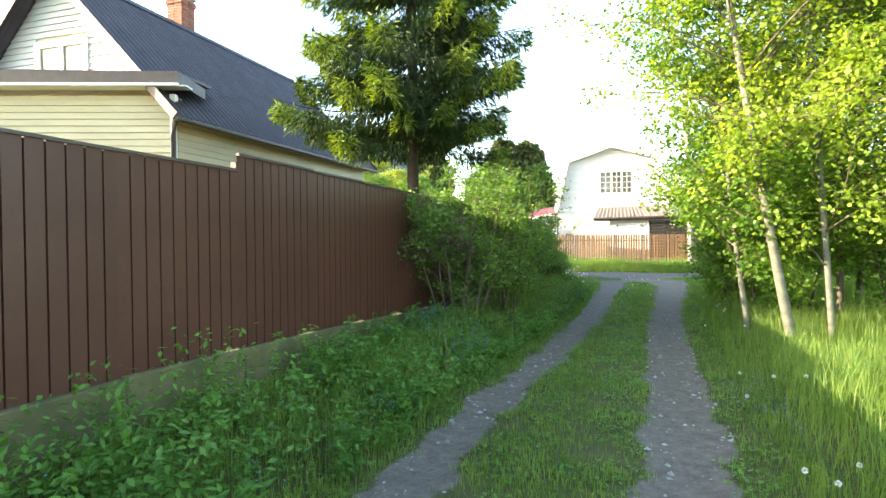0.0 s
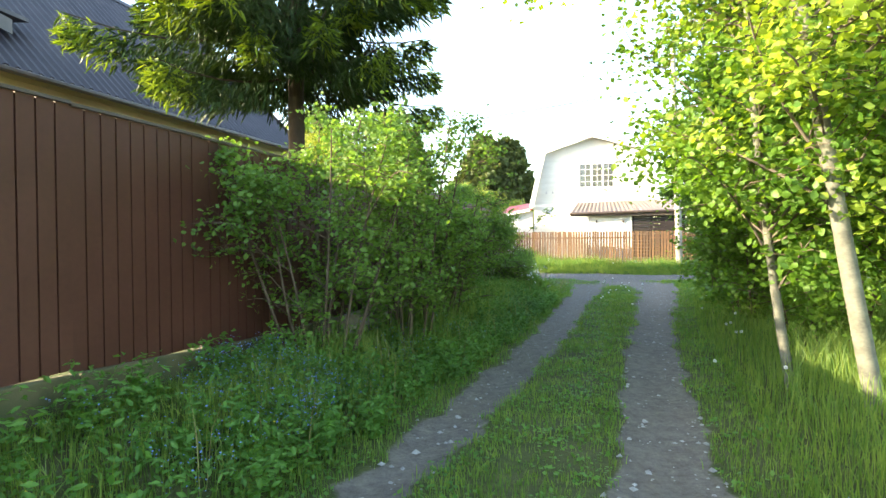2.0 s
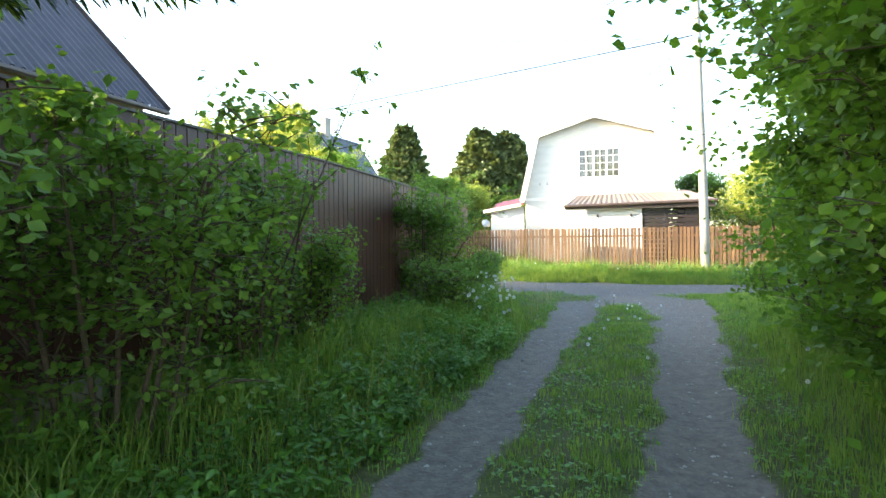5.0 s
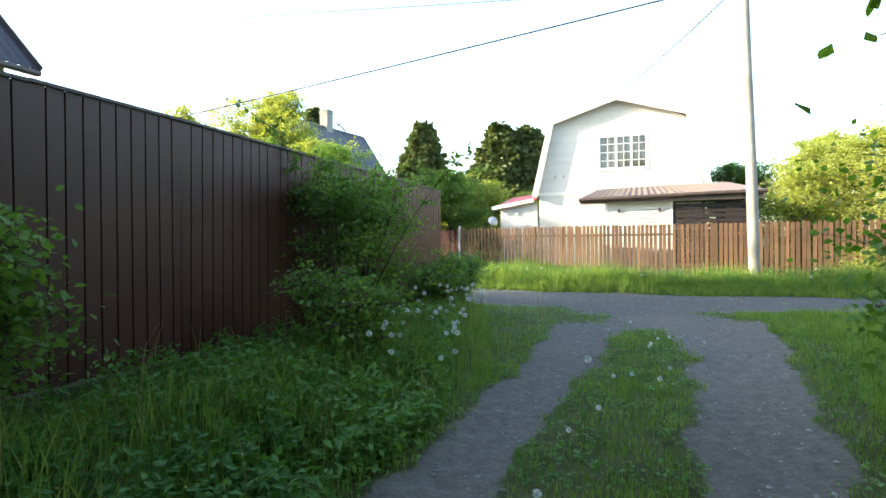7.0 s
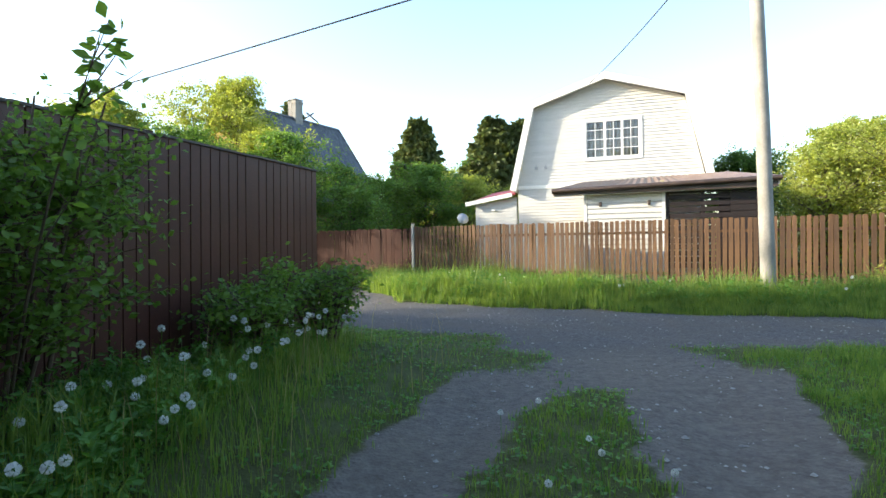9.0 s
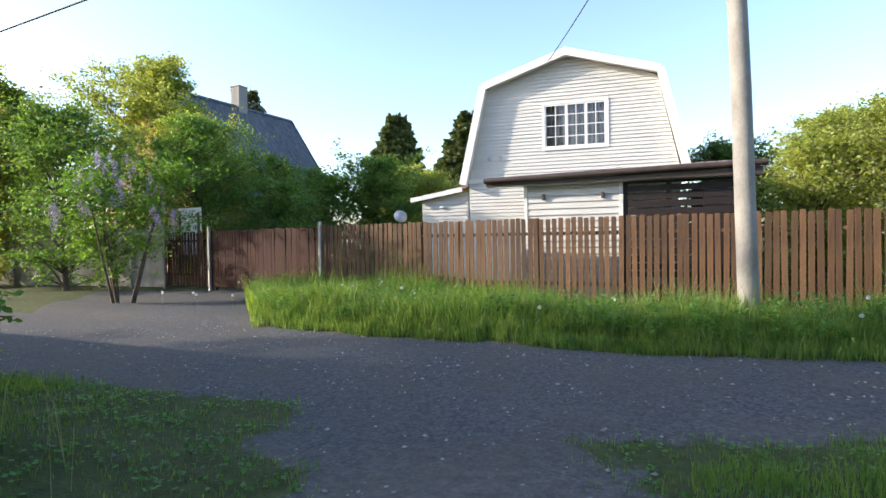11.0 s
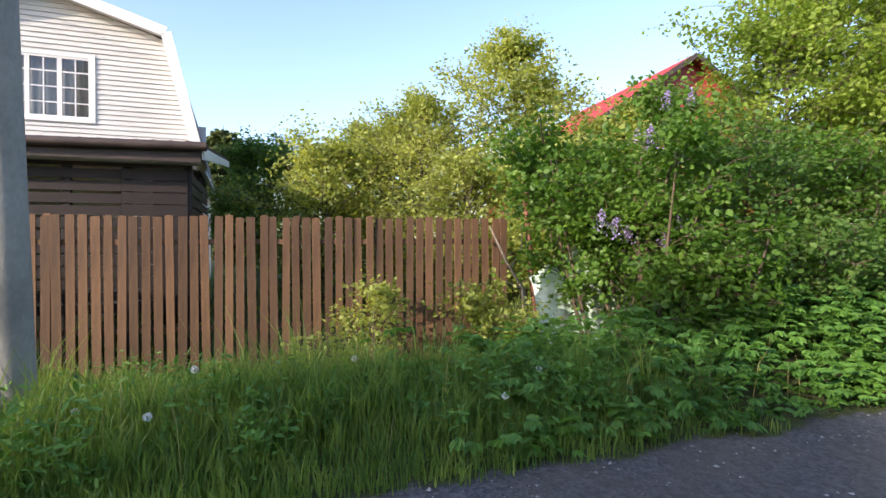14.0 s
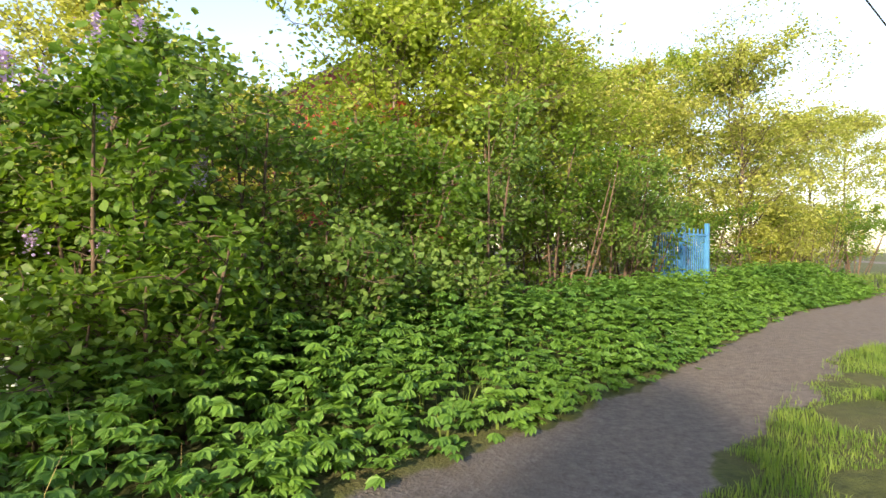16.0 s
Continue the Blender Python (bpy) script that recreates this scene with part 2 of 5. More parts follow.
def add_box(bm, x0, x1, y0, y1, z0, z1, bevel=0.0):
    r = bmesh.ops.create_cube(bm, size=1)
    bmesh.ops.scale(bm, vec=(x1 - x0, y1 - y0, z1 - z0), verts=r["verts"])
    bmesh.ops.translate(bm, vec=((x0 + x1) / 2, (y0 + y1) / 2, (z0 + z1) / 2), verts=r["verts"])
    if bevel:
        edges = list({e for v in r["verts"] for e in v.link_edges})
        bmesh.ops.bevel(bm, geom=edges, offset=bevel, segments=1, affect="EDGES")
    return bm


def boxes(*specs, bevel=0.0):
    bm = bmesh.new()
    for s in specs:
        add_box(bm, *s, bevel=bevel)
    return bm


def prism(points, y0, y1):
    """A plate with its outline in x, z, from y0 to y1."""
    bm = bmesh.new()
    a = [bm.verts.new((x, y0, z)) for x, z in points]
    b = [bm.verts.new((x, y1, z)) for x, z in points]
    n = len(points)
    bm.faces.new(a)
    bm.faces.new(b[::-1])
    for i in range(n):
        bm.faces.new((a[i], b[i], b[(i + 1) % n], a[(i + 1) % n]))
    return bm


def tube_arrays(path, radii, sides=6):
    path = [Vector(p) for p in path]
    vs, fs = [], []
    n = len(path)
    for i, p in enumerate(path):
        d = (path[min(i + 1, n - 1)] - path[max(i - 1, 0)]).normalized()
        u = d.orthogonal().normalized() if abs(d.z) < 0.9 else Vector((1, 0, 0)).cross(d).normalized()
        w = d.cross(u)
        for k in range(sides):
            a = 2 * math.pi * k / sides
            vs.append(p + (u * math.cos(a) + w * math.sin(a)) * radii[i])
    for i in range(n - 1):
        for k in range(sides):
            k2 = (k + 1) % sides
            fs.append((i * sides + k, i * sides + k2, (i + 1) * sides + k2, (i + 1) * sides + k))
    return vs, fs


class Tubes:
    def __init__(self):
        self.v, self.f = [], []

    def add(self, path, radii, sides=6):
        v, f = tube_arrays(path, radii, sides)
        o = len(self.v)
        self.v += [tuple(p) for p in v]
        self.f += [tuple(i + o for i in q) for q in f]

    def mesh(self, name, material):
        return mesh_np(name, self.v, np.array(self.f), material, True)


def unit(a):
    return a / np.maximum(np.linalg.norm(a, axis=1, keepdims=True), 1e-9)


def leaves(rng, centres, size, width=0.6, droop=0.3, up=0.6, spread=0.35):
    """Folded leaves at the centres: two triangles each side of a midrib."""
    n = len(centres)
    d = rng.normal(size=(n, 3))
    d[:, 2] = d[:, 2] * 0.5 - droop
    d = unit(d)
    nor = rng.normal(size=(n, 3))
    nor[:, 2] += up * 2
    side = unit(np.cross(d, nor))
    nor = np.cross(side, d)
    s = size * (1 + spread * (rng.random((n, 1)) * 2 - 1))
    a = centres
    tip = a + d * s
    mid = a + d * s * 0.45
    l = mid + side * s * width * 0.5 + nor * s * 0.08
    r = mid - side * s * width * 0.5 + nor * s * 0.08
    l2 = a + d * s * 0.72 + side * s * width * 0.36 + nor * s * 0.03
    r2 = a + d * s * 0.72 - side * s * width * 0.36 + nor * s * 0.03
    v = np.stack([a, l, l2, tip, r2, r], axis=1).reshape(-1, 3)
    b = np.arange(n)[:, None] * 6
    return v, np.concatenate([b + np.array([[0, 1, 2, 3]]), b + np.array([[0, 3, 4, 5]])])


def palmate(rng, centres, size, lobes=5):
    """Hand-shaped leaves, five pointed leaflets fanned out from each centre."""
    n = len(centres)
    head = np.repeat(rng.random(n) * 6.283, lobes) + np.tile(np.linspace(-1.25, 1.25, lobes), n)
    tilt = np.repeat(rng.normal(size=n) * 0.25 - 0.3, lobes)
    d = unit(np.stack([np.cos(head), np.sin(head), tilt], 1))
    side = unit(np.cross(d, np.tile([0, 0, 1.0], (n * lobes, 1)) + np.repeat(rng.normal(size=(n, 3)) * 0.3, lobes, axis=0)))
    up = np.cross(side, d)
    s = np.repeat(size * (0.75 + 0.5 * rng.random(n)), lobes)[:, None] * np.tile(1 - 0.14 * np.abs(np.linspace(-2, 2, lobes)), n)[:, None]
    a = np.repeat(centres, lobes, axis=0)
    k = side * s * 0.24
    v = np.stack([a, a + d * s * 0.45 + k + up * s * 0.05, a + d * s * 0.72 + k * 0.75, a + d * s - up * s * 0.12, a + d * s * 0.72 - k * 0.75, a + d * s * 0.45 - k + up * s * 0.05], axis=1).reshape(-1, 3)
    b = np.arange(n * lobes)[:, None] * 6
    return v, np.concatenate([b + np.array([[0, 1, 2, 3]]), b + np.array([[0, 3, 4, 5]])])


def leaves_simple(rng, centres, size, width=0.6, droop=0.3, up=0.6, spread=0.35):
    n = len(centres)
    d = rng.normal(size=(n, 3))
    d[:, 2] = d[:, 2] * 0.5 - droop
    d = unit(d)
    nor = rng.normal(size=(n, 3))
    nor[:, 2] += up * 2
    side = unit(np.cross(d, nor))
    s = size * (1 + spread * (rng.random((n, 1)) * 2 - 1))
    mid = centres + d * s * 0.45
    v = np.stack([centres, mid + side * s * width * 0.5, centres + d * s, mid - side * s * width * 0.5], axis=1).reshape(-1, 3)
    b = np.arange(n)[:, None] * 4
    return v, b + np.array([[0, 1, 2, 3]])


def curve_points(a, b, bend, n, rng):
    a, b = np.array(a, float), np.array(b, float)
    off = rng.normal(size=3) * bend * np.linalg.norm(b - a)
    t = np.linspace(0, 1, n)[:, None]
    return a + (b - a) * t + off * (t * (1 - t)) * 2 + np.array([0, 0, 1.0]) * (t * (1 - t)) * np.linalg.norm(b - a) * 0.25


def broadleaf(name, x, y, z, h, r, seed, material, bark, label, category, leaf=0.07, count=9000, stems=1, trunk_r=0.09,
              low=0.25, lean=(0, 0), limbs=26, clump=0.28, width=0.65, group="", fine=True, shape=1.0, flat=1.0):
    """A tree or a bush: stems, curved limbs with twigs, and leaves in loose sprays along the twigs."""
    rng = np.random.default_rng(seed)
    tree = empty(name, x, y, z, 0, label, category, group)
    wood, thin = Tubes(), Tubes()
    sprays = []
    for s in range(stems):
        ang = rng.random() * 6.28
        base = np.array([math.cos(ang), math.sin(ang), 0]) * (0.0 if stems == 1 else r * 0.25 * rng.random() + 0.05)
        out = 0.0 if stems == 1 else r * (0.25 + 0.45 * rng.random())
        hh = h * (0.93 if stems == 1 else 0.6 + 0.38 * rng.random())
        top = base + np.array([math.cos(ang) * out + lean[0], math.sin(ang) * out + lean[1], hh])
        pts = curve_points(base - np.array([0, 0, 0.15]), top, 0.035, 9, rng)
        pts[:, 2] = np.linspace(-0.15, hh, 9)
        stem = Tubes()
        stem.add(pts, [trunk_r * (1 - 0.86 * k / 8) + 0.004 for k in range(9)], 8 if trunk_r > 0.05 else 5)
        hang("trunk" if stems == 1 else "stem", stem.mesh("stem", bark), tree)
        sprays += [(pts[5], pts[7]), (pts[6], pts[8]), (pts[7], pts[8])]
        for k in range(max(3, limbs // stems)):
            t = low + (1 - low) * (rng.random() ** 0.85) * 0.97
            i = t * 8
            i0 = min(int(i), 7)
            start = pts[i0] + (pts[i0 + 1] - pts[i0]) * (i - i0)
            rel = (t - low) / (1 - low)
            prof = max(0.22, math.sin(math.pi * min(0.97, (0.16 + rel * 0.8) ** shape))) * r
            reach = prof * (0.6 + 0.5 * rng.random()) * (1 if stems == 1 else 0.75)
            a2 = rng.random() * 6.28
            end = start + np.array([math.cos(a2) * reach, math.sin(a2) * reach, reach * (0.2 + 0.9 * rng.random()) * flat])
            if end[2] > h:
                end = start + (end - start) * max(0.15, (h - start[2]) / max(0.01, end[2] - start[2]))
            lp = curve_points(start, end, 0.1, 6, rng)
            r0 = trunk_r * (1 - 0.8 * t) * 0.28 + 0.003
            wood.add(lp, [r0 * (1 - 0.75 * q / 5) for q in range(6)], 4)
            for q in range(6):
                tt = 0.3 + 0.7 * rng.random()
                j = min(int(tt * 5), 4)
                s0 = lp[j] + (lp[j + 1] - lp[j]) * (tt * 5 - j)
                dv = rng.normal(size=3)
                dv[2] = abs(dv[2]) * 0.4 - 0.1
                e0 = s0 + dv / np.linalg.norm(dv) * reach * (0.3 + 0.3 * rng.random())
                tw = curve_points(s0, e0, 0.1, 3, rng)
                thin.add(tw, [0.006, 0.004, 0.002], 3)
                sprays.append((s0, e0))
            sprays.append((lp[3], lp[5]))
    sp = np.array([[a, b] for a, b in sprays])
    pick = rng.integers(0, len(sp), count)
    t = rng.random((count, 1)) ** 0.7
    c = sp[pick, 0] + (sp[pick, 1] - sp[pick, 0]) * t + rng.normal(size=(count, 3)) * clump * (0.35 + 0.4 * t) * np.array([1, 1, 0.9])
    c = c[(c[:, 2] > 0.05)]
    v, f = (leaves if fine else leaves_simple)(rng, c, leaf, width)
    hang("branchwork", wood.mesh("branchwork", BARK if bark is BARK_ASPEN else bark), tree, kind="stuff")
    hang("brushwood", thin.mesh("brushwood", TWIG), tree, kind="stuff")
    hang("crown", mesh_np("crown", v, f, material), tree, kind="")
    return tree


def conifer(name, x, y, z, h, r, seed, label, low=0.2, tiers=30, per=7, twigs=40, needle=0.16, trunk_r=0.2, near=True, young=None, power=0.8, material=None):
    rng = np.random.default_rng(seed)
    tree = empty(name, x, y, z, 0, label, "tree")
    wood, thin = Tubes(), Tubes()
    wood.add([(0, 0, -0.2), (0.02, 0, h * 0.3), (0, 0.03, h * 0.7), (0, 0, h)], [trunk_r, trunk_r * 0.8, trunk_r * 0.4, 0.01], 9)
    cs, ds, tips = [], [], []
    for i in range(tiers):
        zz0 = h * (low + (0.985 - low) * i / tiers)
        rr = r * (1 - (zz0 / h - low) / (1 - low)) ** power * (0.85 if i < 2 else 1)
        for k in range(per):
            a = 6.28 * (k + rng.random() * 0.8) / per + i * 1.3
            zz = min(zz0 + rng.normal() * h * 0.018, h * 0.985)
            L = rr * (0.65 + 0.45 * rng.random()) + 0.08
            d = np.array([math.cos(a), math.sin(a), 0])
            tt = np.linspace(0, 1, 6)[:, None]
            p = np.array([0, 0, zz]) + d * L * tt + np.array([0, 0, 1.0]) * L * (-0.42 * tt + 0.30 * tt ** 2.2)
            if near:
                wood.add(p, [0.022 * (1 - 0.8 * q / 5) * min(1, L / 2) + 0.003 for q in range(6)], 4)
            n = int(twigs * (0.25 + L / r))
            t = 0.12 + 0.88 * rng.random(n) ** 0.8
            side = np.array([-d[1], d[0], 0])
            sgn = rng.choice([-1, 1], n)[:, None]
            spread = (0.32 * L * (1.08 - t) * rng.random(n))[:, None] + 0.02
            base = np.stack([np.interp(t, tt[:, 0], p[:, q]) for q in range(3)], 1)
            c = base + side * sgn * spread + d * spread * 0.6 - np.array([0, 0, 1.0]) * (spread * 0.25 + rng.random((n, 1)) * (0.35 if near else 0.12) * min(1, L / 2))
            dd = d * 0.45 + side * sgn * 0.35 + np.array([0, 0, -1.0]) * (1.3 - t[:, None]) + rng.normal(size=(n, 3)) * 0.32
            cs.append(c)
            ds.append(dd)
            tips.append(t > 0.74)
    c, d, tp = np.concatenate(cs), unit(np.concatenate(ds)), np.concatenate(tips)
    n = len(c)
    L = needle * (0.7 + 0.6 * rng.random((n, 1)))

    def blades(c, d, L, cross):
        m = len(c)
        vs, fs = [], []
        for q in range(cross):
            s = unit(np.cross(d, rng.normal(size=(m, 3))))
            w = L * (0.075 if near else 0.3)
            # a spray: a spine with three pairs of side points, like a bottle brush seen flat
            a0, a1 = c, c + d * L
            z0 = c + d * L * 0.3
            z1 = c + d * L * 0.65
            vs.append(np.stack([a0, z0 + s * w, z1 + s * w * 0.8, a1, z1 - s * w * 0.8, z0 - s * w], 1).reshape(-1, 3))
        v = np.concatenate(vs)
        b = np.arange(len(v) // 6)[:, None] * 6
        return v, np.concatenate([b + np.array([[0, 1, 2, 3]]), b + np.array([[0, 3, 4, 5]])])

    def bristles(c, d, L, per_twig):
        m = len(c)
        idx = np.repeat(np.arange(m), per_twig)
        t = rng.random((len(idx), 1))
        a = c[idx] + d[idx] * L[idx] * t
        o = unit(rng.normal(size=(len(idx), 3)) + d[idx] * 1.3)
        s = unit(np.cross(o, rng.normal(size=(len(idx), 3)))) * 0.003
        e = a + o * 0.024
        v = np.stack([a - s, a + s, e], 1).reshape(-1, 3)
        return v, np.arange(len(idx) * 3).reshape(-1, 3)

    hang("trunk", wood.mesh("trunk", BARK_SPRUCE), tree)
    fresh = tp & (rng.random(n) < 0.7) if young else np.zeros(n, bool)
    for nm, sel, mt in (("crown", ~fresh, material or NEEDLE), ("new_growth", fresh, NEEDLE_NEW)):
        if sel.sum():
            v, f = blades(c[sel], d[sel], L[sel], 2)
            hang(nm, mesh_np(nm, v, f, mt), tree)
            if near and young:
                v, f = bristles(c[sel], d[sel], L[sel], 5)
                hang("needles" if nm == "crown" else "young_needles", mesh_np(nm, v, f, mt), tree, kind="stuff")

    return tree


# ---------- plan ----------
LX, LY = [-3.9, -0.3, 0.27, 1.23, 2.93, 3.9, 5.3, 5.7, 6.2], [-5, 3.4, 4.85, 6.9, 10.7, 13.3, 16.75, 18, 19.5]
RX, RY = [-1.8, 1.53, 2.08, 2.9, 4.43, 5.55, 6.8, 7.5, 8.1], [-5, 3.38, 4.73, 6.84, 10.65, 13.2, 16.1, 18, 19.5]
FAR_X = [-40, -12, 0.2, 2.7, 4.7, 7.0, 8.7, 10.1, 13.6, 16.4, 18.0, 20.5, 26.0, 31.6, 60]
FAR_Y = [46, 31, 25.9, 24.8, 24.1, 23.1, 22.4, 22.0, 21.0, 20.15, 19.5, 18.7, 16.9, 14.3, 0]
NEAR_X = [-40, -12, 0.0, 4.1, 6.3, 8.4, 10.1, 14.0, 17.1, 18.1, 21.2, 22.6, 31, 60]
NEAR_Y = [42.5, 27.6, 22.8, 21.2, 20.5, 19.9, 19.7, 19.3, 18.5, 18.2, 17.1, 16.3, 11.8, -3.5]


def smooth(a, b, x):
    t = np.clip((x - a) / (b - a), 0, 1)
    return t * t * (3 - 2 * t)


def wob(x, y, s=1.0, k=0.0):
    return (np.sin(x * 1.7 * s + y * 2.3 * s + k) + np.sin(x * 3.9 * s - y * 1.3 * s + 1.7 + k) + np.sin(y * 5.1 * s + x * 0.7 * s + k * 2)) / 3


def gravel_at(x, y):
    x, y = np.asarray(x, float), np.asarray(y, float)
    w = 0.10 * wob(x, y, 1.3) + 0.06 * wob(x, y, 4.1, 2) + 0.03 * wob(x, y, 11.0, 3)
    lx, rx = np.interp(y, LY, LX), np.interp(y, RY, RX)
    wl = np.interp(y, [3, 12, 16, 18], [0.21, 0.24, 0.30, 0.4])
    wr = np.interp(y, [3, 12, 16, 18], [0.29, 0.29, 0.42, 0.6])
    end = 1 - smooth(18.2, 19.4, y)
    dl = (1 - smooth(wl - 0.10, wl + 0.12, np.abs(x - lx) * 0.93 + w)) * end
    dr = (1 - smooth(wr - 0.10, wr + 0.12, np.abs(x - rx) * 0.93 + w)) * end
    fy, ny = np.interp(x, FAR_X, FAR_Y), np.interp(x, NEAR_X, NEAR_Y)
    rd = smooth(-0.15, 0.15, fy - y + w) * smooth(-0.25, 0.25, y - ny + w * 2)
    mouth = smooth(17.5, 18.3, y + w * 4) * (1 - smooth(0.7, 1.25, np.abs(x - 7.05) + w * 3)) * (y < 22)
    mouth = np.maximum(mouth, 0.42 * smooth(17.6, 18.6, y) * (y < 22) * (x > 4.6) * (x < 13) * (0.6 + 0.6 * wob(x, y, 2.9, 2)))
    drive = smooth(0.2, -0.2, np.abs((x - 0.6) * 0.92 + (y - 28) * 0.38) - 1.9) * smooth(31.4, 31.0, y) * (y > ny)
    return np.maximum.reduce([dl, dr, rd, mouth * 0.9, drive])


def fence_side(x, y):
    """Distance from the sheet fence, towards the lane."""
    return (x + 0.45) * 0.9457 - (y - 8.05) * 0.3254


def ground_z(x, y):
    x, y = np.asarray(x, float), np.asarray(y, float)
    lx, rx = np.interp(y, LY, LX), np.interp(y, RY, RX)
    d = lx - 0.3 - x
    fs = fence_side(x, y)
    bank = 0.30 * smooth(0.1, 1.5, d) * np.interp(y, [0, 10, 18, 20.5], [1.2, 1.0, 0.7, 0.1]) * (y < 21)
    rut = -0.05 * (np.exp(-((x - lx) / 0.28) ** 2) + np.exp(-((x - rx) / 0.32) ** 2)) * (1 - smooth(17.5, 19, y))
    right = 0.12 * smooth(0.4, 1.6, x - rx) * (1 - smooth(17, 18.5, y))
    fy = np.interp(x, FAR_X, FAR_Y)
    verge = 0.07 * smooth(0.0, 0.5, y - fy) - 0.3 * smooth(0.9, 2.4, y - fy) * smooth(6, 10, x) * (1 - smooth(16, 19, x)) - 0.1 * smooth(0.9, 2.4, y - fy) * (x <= 60)
    verge = verge + 0.2 * smooth(0.3, 2.0, y - fy) * smooth(15, 18, x)
    g = gravel_at(x, y)
    return bank + rut + right + verge + 0.025 * wob(x, y, 0.5) * (1 - 0.6 * g) + 0.012 * wob(x, y, 2.3, 1) * (1 - g)


def outward(a, b, step, far):
    inner = np.arange(a, b, step)
    out, s = [], step
    p = b
    while p < far:
        out.append(p)
        s *= 1.35
        p += s
    left, s, p = [], step, a - step
    while p > -far:
        left.append(p)
        s *= 1.35
        p -= s
    return np.concatenate([left[::-1], inner, out, ])


def build_ground():
    xs, ys = outward(-7, 30, 0.13, 900), outward(-4, 32, 0.13, 900)
    X, Y = np.meshgrid(xs, ys)
    nx, ny = len(xs), len(ys)
    near = (np.abs(X - 12) < 60) & (np.abs(Y - 14) < 60)
    Z = np.where(near, ground_z(X, Y), -0.05)
    V = np.stack([X, Y, Z], -1).reshape(-1, 3)
    G = gravel_at(X, Y).ravel()
    DT = (1 - smooth(18.5, 20.5, Y + 0.5 * wob(X, Y, 0.9))).ravel()
    i = (np.arange(ny - 1)[:, None] * nx + np.arange(nx - 1)[None, :]).ravel()
    F = np.stack([i, i + 1, i + nx + 1, i + nx], 1)
    on = G[F].mean(1) > 0.5
    for name, sel, lab in (("ground", ~on, "grassy earth and mown strip with worn bare patches"), ("road", on, "grey gravel road with two wheel ruts leading off")):
        f = F[sel]
        used, inv = np.unique(f, return_inverse=True)
        me = mesh_np(name, V[used], inv.reshape(-1, 4), GROUND, True)
        at = me.attributes.new("gravel", "FLOAT", "POINT")
        at.data.foreach_set("value", G[used].astype(np.float32))
        at = me.attributes.new("dirt", "FLOAT", "POINT")
        at.data.foreach_set("value", DT[used].astype(np.float32))
        tagged(new(name, me), lab, "ground" if name == "ground" else "road", kind="structure")


build_ground()

# ---------- sheet-metal fence ----------
FA, FB = Vector((-0.45, 8.05, 0)), Vector((3.73, 20.2, 0))
FDIR = (FB - FA).normalized()
FTURN = math.degrees(math.atan2(FDIR.y, FDIR.x))


def sheet(width, h, pitch=0.115, depth=0.022):
    """A profiled sheet along x from 0, ribs towards -y."""
    xs, yo = [], []
    k = 0.0
    while k < width - 1e-4:
        for dx, dy in ((0, 0), (0.094, 0), (0.096, depth), (0.104, depth), (0.106, 0)):
            xs.append(min(k + dx, width)), yo.append(dy)
        k += pitch
    xs.append(width), yo.append(0)
    n = len(xs)
    v = [(x, y, z) for z in (0, h) for x, y in zip(xs, yo)] + [(x, y + 0.002, z) for z in (0, h) for x, y in zip(xs, yo)]
    f = [(i, i + 1, n + i + 1, n + i) for i in range(n - 1)] + [(2 * n + i, 3 * n + i, 3 * n + i + 1, 2 * n + i + 1) for i in range(n - 1)]
    return mesh_np("sheet", v, np.array(f), FENCE_METAL)


